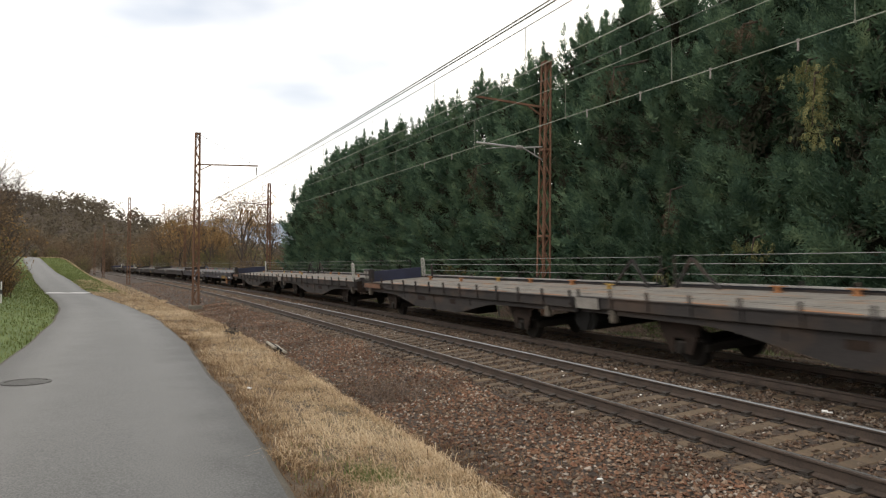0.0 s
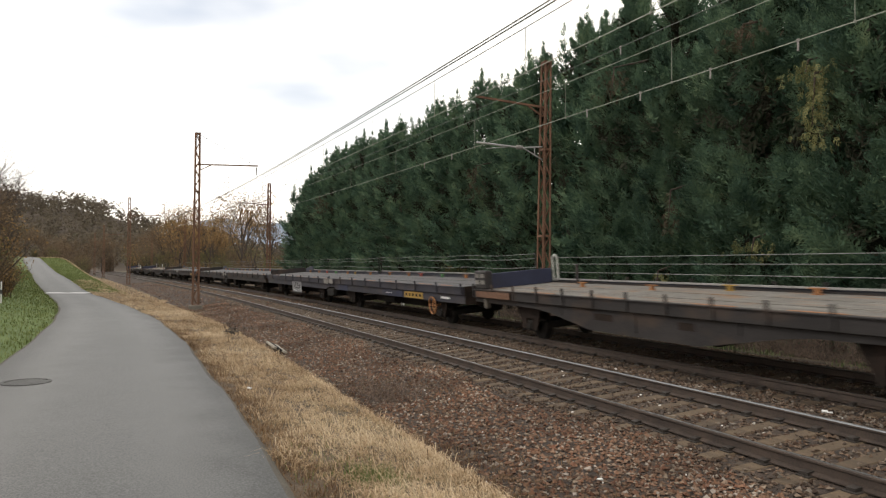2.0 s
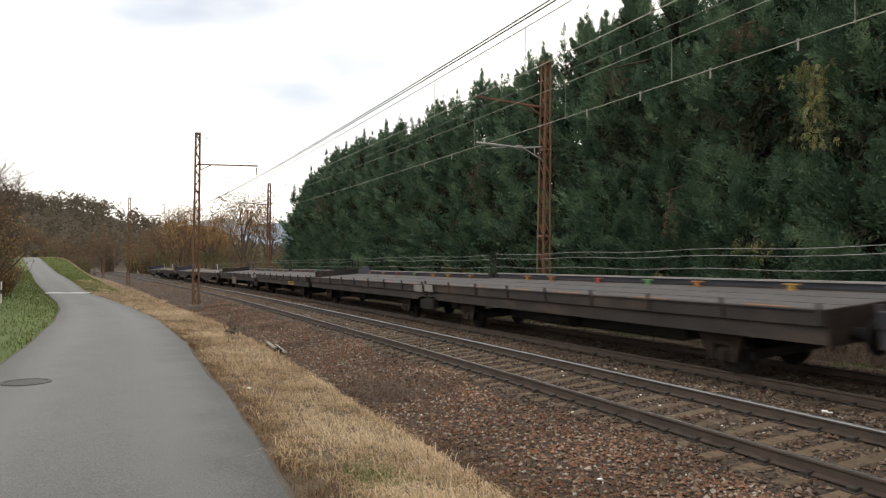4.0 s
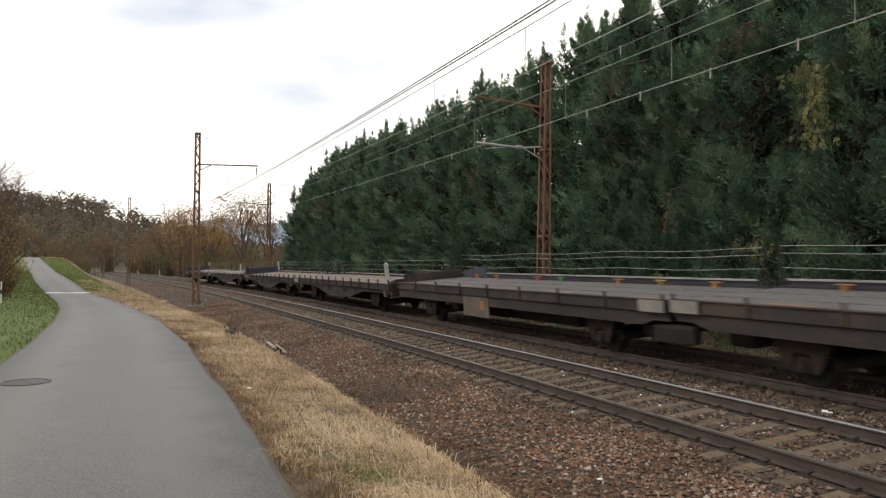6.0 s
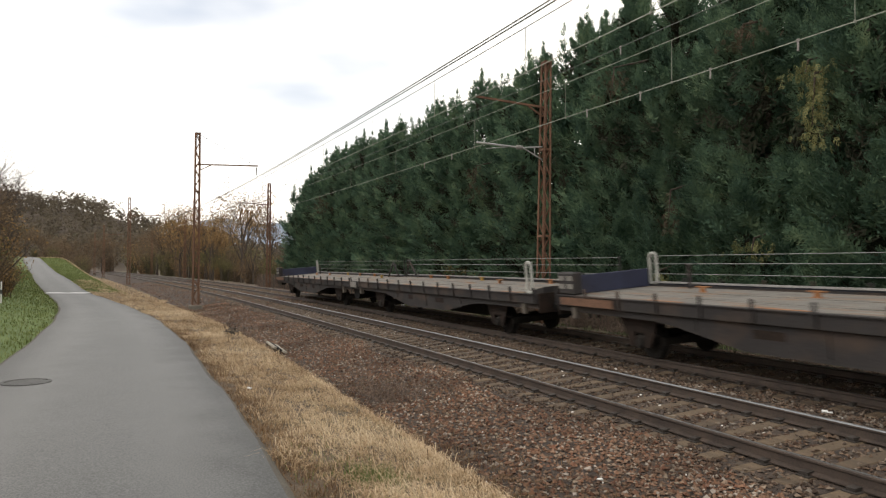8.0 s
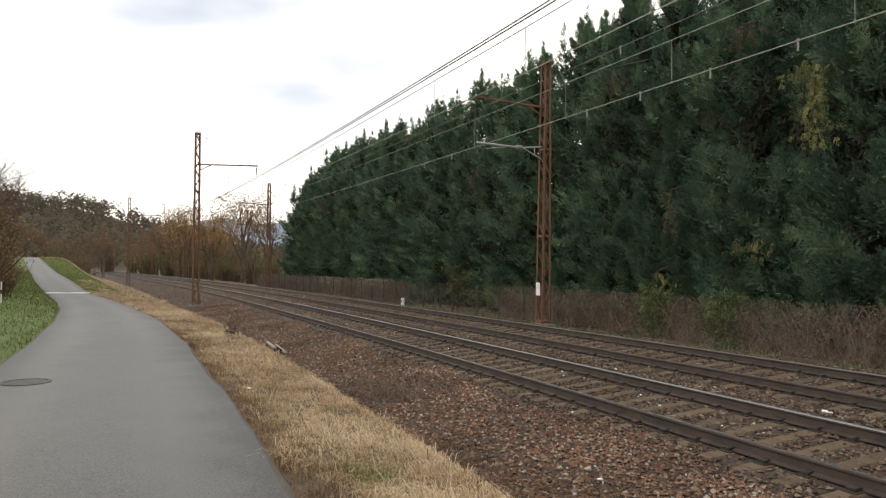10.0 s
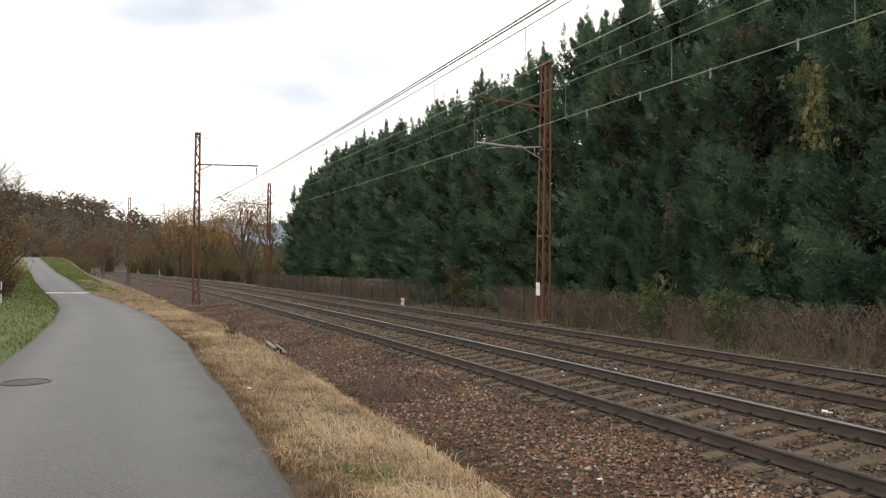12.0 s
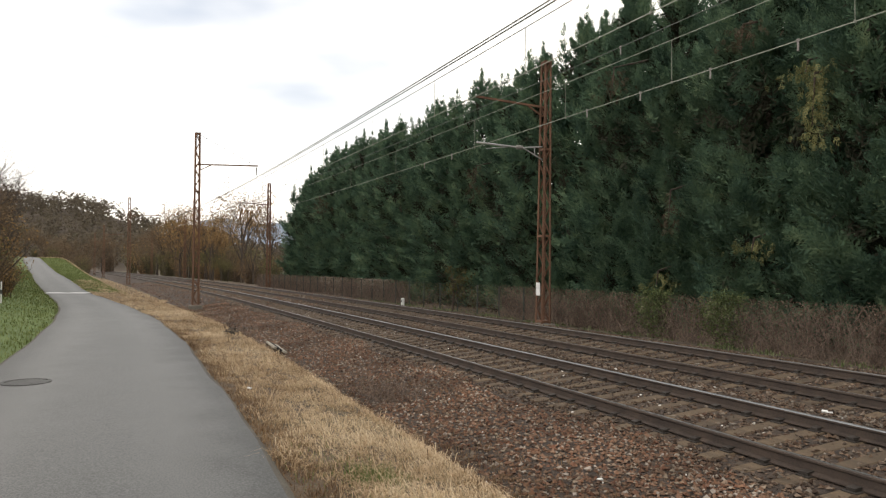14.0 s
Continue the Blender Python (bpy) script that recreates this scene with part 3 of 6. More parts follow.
# ---- train: articulated car carrier wagons, each half a rigid thing on the far track ----
V, TAIL = 23.5, 240.3
JOINTS = [0, 35.2, 70.5, 103.3, 138.1, 171.5, 207.0, 242.2, 277.4]
MIDDLES = [17.5, 52.8, 87.0, 120.8, 154.7, 188.8, 224.6, 260.0]
UNITS = []
CHOCK_GREEN = surface("green_chock_paint", (0.06, 0.16, 0.06), (0.12, 0.26, 0.11), 4, 30, 0.7, bump=0.2)
CHOCK_RED = surface("red_chock_paint", (0.22, 0.04, 0.03), (0.36, 0.08, 0.06), 4, 30, 0.7, bump=0.2)
GRAFFITI = surface("silver_spray_paint", (0.14, 0.14, 0.15), (0.27, 0.27, 0.27), 6, 20, 0.5, bump=0.05)
GEAR_RUST = surface("rusty_running_gear", (0.009, 0.0075, 0.0065), (0.036, 0.023, 0.017), 3, 30, 0.9, bump=0.3, spec=0.2)
BLACK_GREASE = surface("black_greased_steel", (0.003, 0.003, 0.003), (0.009, 0.0085, 0.008), 5, 40, 0.85, bump=0.2, spec=0.2)
PARAPET_RAIL = surface("pale_guide_rail_paint", (0.17, 0.165, 0.16), (0.3, 0.29, 0.28), 3, 30, 0.6, bump=0.1, stretch=(0.3, 1, 1))
PARAPET = surface("dark_blue_grey_parapet", (0.018, 0.02, 0.03), (0.04, 0.043, 0.06), 1.5, 30, 0.7, bump=0.1, stretch=(0.3, 1, 1))
WHITE_TUBE = surface("white_tube_paint", (0.28, 0.28, 0.25), (0.45, 0.45, 0.41), 3, 40, 0.5, bump=0.1)


def wheelset(parent, x):
    for side in (-1, 1):
        bm = bmesh.new()
        add_rod(bm, (x, side * 0.69, 0.40), (x, side * 0.82, 0.40), 0.40, n=24)
        add_rod(bm, (x, side * 0.66, 0.40), (x, side * 0.70, 0.40), 0.43, n=24)
        w = part("wheel", bm, STEEL_DARK, parent)
        bm = bmesh.new()
        add_rod(bm, (x, side * 0.82, 0.40), (x, side * 0.86, 0.40), 0.30, 0.16, n=16)
        part("hub", bm, STEEL_DARK, w)
        bm = bmesh.new()
        add_box(bm, x - 0.14, x + 0.14, side * 1.02 - 0.14, side * 1.02 + 0.14, 0.27, 0.55, bevel=0.04)
        add_rod(bm, (x, side * 1.0, 0.4), (x, side * 1.19, 0.4), 0.11, n=12)
        part("axle_box", bm, STEEL_DARK, parent)
        bm = bmesh.new()
        for i in range(5):
            L = 0.62 - i * 0.1
            add_box(bm, x - L, x + L, side * 1.02 - 0.05, side * 1.02 + 0.05, 0.56 + i * 0.022, 0.58 + i * 0.022)
        part("leaf_spring", bm, STEEL_DARK, parent)
    bm = bmesh.new()
    add_rod(bm, (x, -0.9, 0.40), (x, 0.9, 0.40), 0.08, n=10)
    part("axle", bm, STEEL_DARK, parent)


def axle_guard(parent, x):
    """Rusty W-shaped guard plates outside the wheels of one axle."""
    for side in (-1, 1):
        outline = [(x - 0.7, 0.98), (x + 0.7, 0.98), (x + 0.34, 0.30), (x + 0.18, 0.30), (x + 0.16, 0.62), (x - 0.16, 0.62), (x - 0.18, 0.30), (x - 0.34, 0.30)]
        part("axle_guard", add_prism(bmesh.new(), outline, side * 1.14 - 0.012, side * 1.14 + 0.012), GEAR_RUST, parent, "rusty brown axle guard plate")
    for d in (-0.52, 0.52):
        bm = box(x + d - 0.06, x + d + 0.06, -0.95, 0.95, 0.34, 0.52, bevel=0.02)
        part("brake_beam", bm, STEEL_DARK, parent)


def hoop(parent, x, y, z0=1.42, z1=2.22, w=0.27):
    """A white tubular hoop with round corners, standing along the side."""
    pts, c = [], 0.1
    for px_, pz, a0 in ((x - w / 2 + c, z1 - c, 180), (x + w / 2 - c, z1 - c, 90)):
        for k in range(5):
            a = radians(a0 - k * 22.5)
            pts.append((px_ + c * math.cos(a), y, pz + c * math.sin(a)))
    pts = [(x - w / 2, y, z0)] + pts + [(x + w / 2, y, z0)]
    bm = bmesh.new()
    for a, b in zip(pts, pts[1:]):
        add_rod(bm, a, b, 0.038, n=8)
    add_rod(bm, pts[0], pts[-1], 0.036, n=8)
    part("end_hoop", bm, WHITE_TUBE, parent, "white painted tubular hoop")


def buffers(parent, x, d):
    for y in (-0.88, 0.88):
        bm = bmesh.new()
        add_rod(bm, (x, y, 1.02), (x + d * 0.28, y, 1.02), 0.11, n=12)
        add_rod(bm, (x + d * 0.28, y, 1.02), (x + d * 0.48, y, 1.02), 0.08, n=12)
        add_rod(bm, (x + d * 0.46, y, 0.98), (x + d * 0.50, y, 0.98), 0.27, n=20)
        part("buffer", bm, BLACK_GREASE, parent)
    bm = bmesh.new()
    add_bar(bm, (x, 0, 0.98), (x + d * 0.4, 0, 0.93), 0.09)
    add_bar(bm, (x + d * 0.3, 0, 0.97), (x + d * 0.34, 0, 0.6), 0.06)
    part("coupler", bm, STEEL_DARK, parent)


def chock(parent, x, y, z, material):
    bm = bmesh.new()
    add_box(bm, x - 0.2, x + 0.2, y - 0.04, y + 0.04, z + 0.12, z + 0.14)
    add_box(bm, x - 0.05, x + 0.05, y - 0.04, y + 0.04, z, z + 0.13)
    add_box(bm, x - 0.11, x + 0.11, y - 0.05, y + 0.05, z, z + 0.02)
    part("wheel_chock", bm, material, parent)


def deck_and_sides(root, x0, x1, sill, posts, post_top, floor, parapet_z, lift=0.0):
    """Deck with low sides; the near side is +y."""
    L = x1 - x0
    bm = box(x0, x1, -1.36, 1.36, 1.30 + lift, 1.34 + lift)
    part("deck", bm, floor, root, "worn deck with dirt streaks")
    for y in (-0.45, 0.45):
        part("wheel_guide", box(x0 + 0.1, x1 - 0.1, y - 0.05, y + 0.05, 1.34 + lift, 1.352 + lift), floor, root)
    part("deck_edge", box(x0 + 0.05, x1 - 0.05, 1.27, 1.355, 1.342 + lift, 1.36 + lift), DECK_EDGE, root, "pale worn deck edging")
    for side in (-1, 1):
        bm = bmesh.new()
        add_box(bm, x0, x1, side * 1.42 - 0.05, side * 1.42 + 0.05, 1.11 + lift, 1.37 + lift, bevel=0.012)
        add_box(bm, x0, x1, side * 1.44 - 0.07, side * 1.44 + 0.07, 1.365 + lift, 1.385 + lift)
        part("side_sill", bm, sill, root)
        n = max(2, int(round(L / posts)))
        for i in range(n + 1):
            x = x0 + 0.06 + (L - 0.12) * i / n
            part("side_post", box(x - 0.028, x + 0.028, side * 1.49 - 0.03, side * 1.49 + 0.03, 1.13 + lift, post_top, bevel=0.008), sill, root)
    part("guide_rail", box(x0 + 0.3, x1 - 0.3, -1.40, -1.34, parapet_z - 0.03, parapet_z + 0.012), PARAPET_RAIL, root, "pale painted guide rail")
    part("far_parapet", box(x0 + 0.3, x1 - 0.3, -1.45, -1.41, 1.38 + lift, parapet_z), PARAPET, root)


DECK_EDGE = surface("pale_worn_deck_edging", (0.16, 0.14, 0.125), (0.34, 0.31, 0.28), 2, 25, 0.75, bump=0.2, stretch=(0.4, 1, 1), stain=(0.2, 0.11, 0.065), stain_scale=1.6, stain_at=(0.52, 0.66))
CABLE_STEEL = surface("dull_steel_cable", (0.13, 0.13, 0.125), (0.26, 0.26, 0.25), 8, 60, 0.6, bump=0.1)


def side_cables(root, x0, x1, heights=(2.14, 1.93, 1.67), lean=0.0):
    for z in heights:
        n = 16
        v, f = [], []
        for i in range(n + 1):
            zz = z - 0.05 * math.sin(i / n * math.pi * 3) ** 2 * lean
            for j in range(5):
                v.append((x0 + (x1 - x0) * i / n, -1.42 + 0.008 * math.cos(j * 1.2566), zz + 0.008 * math.sin(j * 1.2566)))
                if i:
                    f.append(((i - 1) * 5 + j, (i - 1) * 5 + (j + 1) % 5, i * 5 + (j + 1) % 5, i * 5 + j))
        mesh_ob("side_cable", np.array(v), f, [CABLE_STEEL], root, "taut pale steel cable along the side")
    for x in (x0, x1):
        part("cable_post", box(x - 0.02, x + 0.02, -1.44, -1.40, 1.38, heights[0] + 0.04, bevel=0.006), STEEL_GREY, root)


def deep_unit(outer, length, rng):
    """Half wagon with a fish-bellied girder. outer: +1 when its coupled end points along +x."""
    root = new("car_carrier_wagon")
    h = length / 2
    x0, x1 = (-h + 0.06, h - 0.42) if outer > 0 else (-h + 0.42, h - 0.06)
    deck_and_sides(root, x0, x1, STEEL_GREY, 1.36, 1.56, DECK, 1.46)
    e, m = outer * (h - 0.42), -outer * (h - 0.06)
    for side in (-1, 1):
        o = outer
        outline = [(e, 1.115), (e, 0.98), (e - o * 3.7, 0.95), (e - o * 4.4, 0.88), (e - o * 6.2, 0.58), (e - o * 9.9, 0.55), (m + o * 5.0, 0.90), (m + o * 4.4, 0.96), (m, 1.0), (m, 1.115)]
        bm = add_prism(bmesh.new(), outline, side * 1.34 - 0.035, side * 1.34 + 0.035)
        g = part("belly_girder", bm, STEEL_GREY, root, "deep dark grey fish-belly girder")
        for k in (0, 3, 6):
            x = e - o * (5.0 + k * 1.0)
            part("stiffener", box(x - 0.02, x + 0.02, side * 1.385 - 0.015, side * 1.385 + 0.015, 0.86 if k in (0, 6) else 0.66, 1.11), STEEL_GREY, g)
    part("underframe", box(min(e, m) + 0.1, max(e, m) - 0.1, -1.1, 1.1, 1.02, 1.298, bevel=0.03), STEEL_DARK, root)
    for x in (e - outer * 2.9, m + outer * 3.2):
        wheelset(root, x)
        axle_guard(root, x)
    part("centre_sill", box(min(e - outer * 5.2, e - outer * 9.4), max(e - outer * 5.2, e - outer * 9.4), -0.4, 0.4, 0.36, 1.03, bevel=0.05), STEEL_DARK, root)
    bm = bmesh.new()
    add_rod(bm, (e - outer * 7.5, 0.68, 0.78), (e - outer * 9.0, 0.68, 0.78), 0.2, n=14)
    part("air_tank", bm, STEEL_DARK, root)
    for x, w in ((e - outer * 6.8, 0.7), (e - outer * 9.6, 0.45)):
        part("data_plate", box(x - w / 2, x + w / 2, 1.377, 1.383, 0.84, 1.0), GEAR_RUST, root)
    part("headstock", box(min(e, e + outer * 0.05), max(e, e + outer * 0.05), -1.4, 1.4, 0.86, 1.40, bevel=0.012), GEAR_RUST, root, "rusty brown headstock plate")
    buffers(root, e, outer)
    for x in (e - outer * 0.75, m + outer * 1.3):
        part("lashing_post", box(x - 0.09, x + 0.09, 1.3, 1.46, 0.80, 1.12, bevel=0.03), CABINET, root)
    if outer > 0:
        part("end_wall", box(e - 0.16, e - 0.06, -1.34, 1.2, 1.342, 1.82, bevel=0.015), STEEL_BLUE, root, "faded blue steel end wall")
        pillar = part("end_pillar", box(e - 0.8, e - 0.04, 1.16, 1.42, 1.386, 1.95, bevel=0.04), STEEL_GREY, root, "dirty grey end pillar with pale plates")
        for k in range(4):
            xa, za = e - 0.74 + 0.37 * (k % 2), 1.54 + 0.2 * (k // 2)
            part("label_plate", box(xa, xa + 0.28, 1.421, 1.427, za, za + 0.12), BEIGE, pillar, "pale label plate")
        part("rusty_sill_plate", box(e - 2.5, e - 0.3, 1.5205, 1.526, 1.15, 1.34), RUST, root, "rust stained plate on the sill")
        hoop(root, e - 0.3, -1.40)
        part("ladder_plate", box(e - 2.04, e - 1.96, -1.16, -1.08, 1.342, 1.95, bevel=0.02), STEEL_GREY, root)
    else:
        hoop(root, e + 0.35, 1.42, 1.42, 2.24)
        bm = add_prism(bmesh.new(), [(e, 1.342), (e + 1.2, 1.342), (e, 1.55)], -1.2, 1.2)
        part("end_ramp", bm, STEEL_GREY, root)
    if outer < 0:
        part("joint_cover", box(m - 0.9, m + 0.04, 1.513, 1.523, 1.10, 1.36), BEIGE, root, "pale grey joint cover plate")
    bm = bmesh.new()
    add_rod(bm, (m, -1.2, 0.84), (m, 1.2, 0.84), 0.33, n=24)
    part("joint_drum", bm, BLACK_GREASE, root)
    side_cables(root, min(e, m) + 0.1, max(e, m) - 0.1)
    for k in range(6):
        x = x0 + 1.2 + k * 2.5 + rng.uniform(-0.4, 0.4)
        chock(root, x, rng.choice((-1.15, -0.6)), 1.34, RUST_PAINT if k % 3 else YELLOW)
    for k in range(5):
        x = x0 + 1.4 + k * 3.0 + rng.uniform(-0.6, 0.6)
        part("wheel_stop_rail", box(x - 0.55, x + 0.55, 1.18, 1.26, 1.342, 1.37), RUST_PAINT, root, "rust orange stop rail")
    # folded deck braces seen over the joint
    bm = bmesh.new()
    add_bar(bm, (m + outer * 0.4, -1.2, 1.34), (m + outer * 1.0, -1.2, 2.1), 0.06)
    add_bar(bm, (m + outer * 1.0, -1.2, 2.1), (m + outer * 1.9, -1.2, 1.34), 0.06)
    part("folded_brace", bm, STEEL_GREY, root)
    tagged(root, "grimy grey fish-belly car carrier wagon section with worn deck", "wagon", "car carrier wagon sections")
    return root


def low_unit(outer, length, girder, rng, extras):
    """Half wagon with a shallow girder."""
    root = new("car_carrier_wagon")
    h = length / 2
    x0, x1 = (-h + 0.06, h - 0.42) if outer > 0 else (-h + 0.42, h - 0.06)
    deck_and_sides(root, x0, x1, girder, 2.1, 1.57, DECK_GREY, 1.60, 0.07)
    e, m = outer * (h - 0.42), -outer * (h - 0.06)
    for side in (-1, 1):
        outline = [(e, 1.175), (e, 0.88), (m + outer * 0.9, 0.88), (m + outer * 0.5, 1.0), (m, 1.0), (m, 1.175)]
        part("side_girder", add_prism(bmesh.new(), outline, side * 1.37 - 0.03, side * 1.37 + 0.03), girder, root)
    part("underframe", box(min(e, m) + 0.1, max(e, m) - 0.1, -1.1, 1.1, 1.02, 1.368, bevel=0.03), STEEL_DARK, root)
    part("centre_sill", box(min(e - outer * 4.4, m + outer * 4.6), max(e - outer * 4.4, m + outer * 4.6), -0.5, 0.5, 0.42, 1.03, bevel=0.05), STEEL_DARK, root)
    for x in (e - outer * 2.6, m + outer * 2.8):
        wheelset(root, x)
        axle_guard(root, x)
        part("brake_gear", box(x + outer * -1.6 - 0.35, x + outer * -1.6 + 0.35, -0.9, 0.9, 0.52, 0.84, bevel=0.06), STEEL_DARK, root)
    bm = bmesh.new()
    add_rod(bm, (0, 0.75, 0.66), (1.5, 0.75, 0.66), 0.2, n=14)
    part("air_tank", bm, STEEL_DARK, root)
    part("headstock", box(min(e, e + outer * 0.05), max(e, e + outer * 0.05), -1.4, 1.4, 0.86, 1.46, bevel=0.012), GEAR_RUST, root, "rusty brown headstock plate")
    buffers(root, e, outer)
    part("end_step", box(m - 0.5, m + 0.5, 1.2, 1.44, 0.55, 0.9, bevel=0.03), STEEL_DARK, root)
    part("joint_cover", box(min(m, m + outer * 0.8), max(m, m + outer * 0.8), 1.522, 1.532, 1.19, 1.44), BEIGE, root, "pale grey joint cover plate")
    side_cables(root, min(e, m) + 0.1, max(e, m) - 0.1, (2.31, 2.15, 1.84), 1.0)
    mats = [RUST_PAINT, YELLOW, RUST_PAINT, CHOCK_GREEN, CHOCK_RED, RUST_PAINT]
    for k in range(7):
        x = x0 + 1.0 + k * 2.2 + rng.uniform(-0.5, 0.5)
        chock(root, x, -1.18, 1.41, mats[k % 6])
    for k in range(5):
        x = x0 + 1.4 + k * 3.0 + rng.uniform(-0.6, 0.6)
        part("wheel_stop_rail", box(x - 0.5, x + 0.5, 1.16, 1.24, 1.412, 1.44), RUST_PAINT, root, "rust orange stop rail")
    if outer > 0:
        part("end_wall", box(e - 0.16, e - 0.06, -1.34, 1.2, 1.412, 1.74, bevel=0.015), STEEL_GREY, root)
        bm = add_prism(bmesh.new(), [(e - 0.4, 1.412), (e - 2.6, 1.412), (e - 2.2, 1.86), (e - 0.5, 1.68)], -1.38, -1.30)
        part("folded_flap", bm, PARAPET, root)
    for name, material, xa, xb, za, zb, label in extras:
        p = part(name, box(min(xa, xb), max(xa, xb), 1.402, 1.418, za, zb), material, root, label)
        if name == "yellow_panel":
            for k in range(5):
                xx = min(xa, xb) + 0.2 + k * (abs(xb - xa) - 0.5) / 4
                part("panel_mark", box(xx, xx + 0.16, 1.419, 1.424, za + 0.07, zb - 0.07), STEEL_DARK, p)
        if name == "side_cabinet":
            part("hazard_label", box(min(xa, xb) + 0.3, min(xa, xb) + 0.58, 1.419, 1.425, zb - 0.4, zb - 0.14), RUST_PAINT, p, "orange square label")
        if name == "graffiti_patch":
            for k in range(11):
                xx, zz = min(xa, xb) + 0.1 + (k * 0.37) % 1.7, za + 0.05 + (k * 0.17) % 0.5
                part("graffiti_stroke", box(xx, xx + (0.42 if k % 2 else 0.09), 1.419, 1.423 + 0.002 * (k % 3), zz, zz + (0.05 if k % 2 else 0.2)), STEEL_DARK if k % 3 else WHITE_PAINT, p)
    tagged(root, "low car carrier wagon section with coloured chocks and worn deck", "wagon", "car carrier wagon sections")
    return root


rng_t = random.Random(5)
first_rear = deep_unit(1, 17.5, rng_t)
first_front = deep_unit(-1, 17.6, rng_t)
used_first = False
for i in range(8):
    a, m_, b = JOINTS[i], MIDDLES[i], JOINTS[i + 1]
    for k, (d0, d1) in enumerate(((a, m_), (m_, b))):
        mid, outer = (d0 + d1) / 2, 1 - 2 * k
        if i in (2, 3, 4):
            ex = []
            if i == 4:
                if k == 0:
                    ex = [("graffiti_patch", GRAFFITI, mid - 146.0, mid - 148.3, 0.50, 1.15, "silver and white graffiti patch")]
                else:
                    ex = [("yellow_panel", YELLOW, mid - 165.6, mid - 167.5, 0.90, 1.14, "yellow panel with dark marks"),
                          ("blue_panel", STEEL_BLUE, mid - 156.0, mid - 157.8, 0.89, 1.15, "blue painted panel"), ("blue_panel", STEEL_BLUE, mid - 162.9, mid - 165.4, 0.89, 1.15, "blue painted panel"),
                          ("stencil", WHITE_PAINT, mid - 163.4, mid - 164.2, 1.00, 1.04, "white stencilled bar"), ("stencil", WHITE_PAINT, mid - 169.2, mid - 169.9, 1.0, 1.07, "white stencilled bar")]
            if i == 2:
                ex = ([("side_cabinet", CABINET, mid - 77.0, mid - 78.8, 0.52, 1.16, "pale grey side cabinet with an orange label")] if k == 0
                      else [("yellow_panel", YELLOW, mid - 97.85, mid - 99.45, 0.92, 1.14, "yellow panel with dark marks")])
            root = low_unit(outer, d1 - d0, STEEL_SLATE if i == 4 else STEEL_GREY, rng_t, ex)
            if i == 4 and k == 1:
                bm = bmesh.new()
                cx = mid - 168.5
                for j in range(20):
                    p0, p1 = (2 * math.pi * j / 20, 2 * math.pi * (j + 1) / 20)
                    add_rod(bm, (cx + 0.3 * math.cos(p0), 1.47, 0.72 + 0.3 * math.sin(p0)), (cx + 0.3 * math.cos(p1), 1.47, 0.72 + 0.3 * math.sin(p1)), 0.03, n=6)
                for j in range(3):
                    p0 = 2 * math.pi * j / 3
                    add_rod(bm, (cx, 1.47, 0.72), (cx + 0.3 * math.cos(p0), 1.47, 0.72 + 0.3 * math.sin(p0)), 0.025, n=6)
                add_rod(bm, (cx, 1.1, 0.72), (cx, 1.48, 0.72), 0.03, n=6)
                part("brake_handwheel", bm, RUST_PAINT, root, "rusty brake handwheel")
        elif not used_first:
            root = first_rear if k == 0 else first_front
            used_first = k == 1
        else:
            root = copy_thing(first_rear if k == 0 else first_front, Matrix())
        UNITS.append((root, mid))


def motions():
    for root, d in UNITS:
        walk(root, [(t, track_pose(TAIL - V * t - d, FAR + GAUGE / 2, FAR_Z + GAUGE / 2 * CANT)) for t in range(15)])

# ---- plants ----
def cross3(a, b):
    return np.stack([a[:, 1] * b[:, 2] - a[:, 2] * b[:, 1], a[:, 2] * b[:, 0] - a[:, 0] * b[:, 2], a[:, 0] * b[:, 1] - a[:, 1] * b[:, 0]], 1)


def unit(a):
    return a / np.maximum(np.linalg.norm(a, axis=1, keepdims=True), 1e-9)


def sprays(at_, way, size, rs, lobes, flat=None):
    """Flat feathery sprays: each a fan of slim leaflets on one twig. lobes: (along, aside, length, width) in units of size.
    flat: the direction in which each spray lies broad, if it is given."""
    n = len(at_)
    face = unit(cross3(way, flat)) if flat is not None else unit(cross3(way, rs.normal(size=(n, 3))))
    side = unit(cross3(face, way))
    vs = []
    for base, lean, length, width in lobes:
        d = unit(way + side * lean + face * rs.uniform(-0.25, 0.25, (n, 1)))
        p = at_ + way * (base * size)[:, None]
        w = unit(cross3(face, d)) * (width * size / 2)[:, None]
        tip = p + d * (length * size)[:, None] + face * (rs.uniform(-0.1, 0.1, n) * size)[:, None]
        mid_ = p + d * (length * size * 0.3)[:, None]
        vs.append(np.stack([p, mid_ + w * 1.2 + d * (0.1 * size)[:, None], tip] if lean > 0 else [p, tip, mid_ - w * 1.2 + d * (0.1 * size)[:, None]], 1) if lean else np.stack([p - w, p + w, tip], 1))
    v = np.stack(vs, 1)
    k = len(lobes)
    return v.reshape(-1, 3), np.arange(n * k * 3).reshape(-1, 3)


FAN = [(0.0, 0.0, 1.05, 0.16), (0.05, 0.75, 0.5, 0.3), (0.15, -0.75, 0.5, 0.3), (0.35, 0.7, 0.42, 0.28), (0.5, -0.65, 0.38, 0.26), (0.68, 0.55, 0.3, 0.22)]


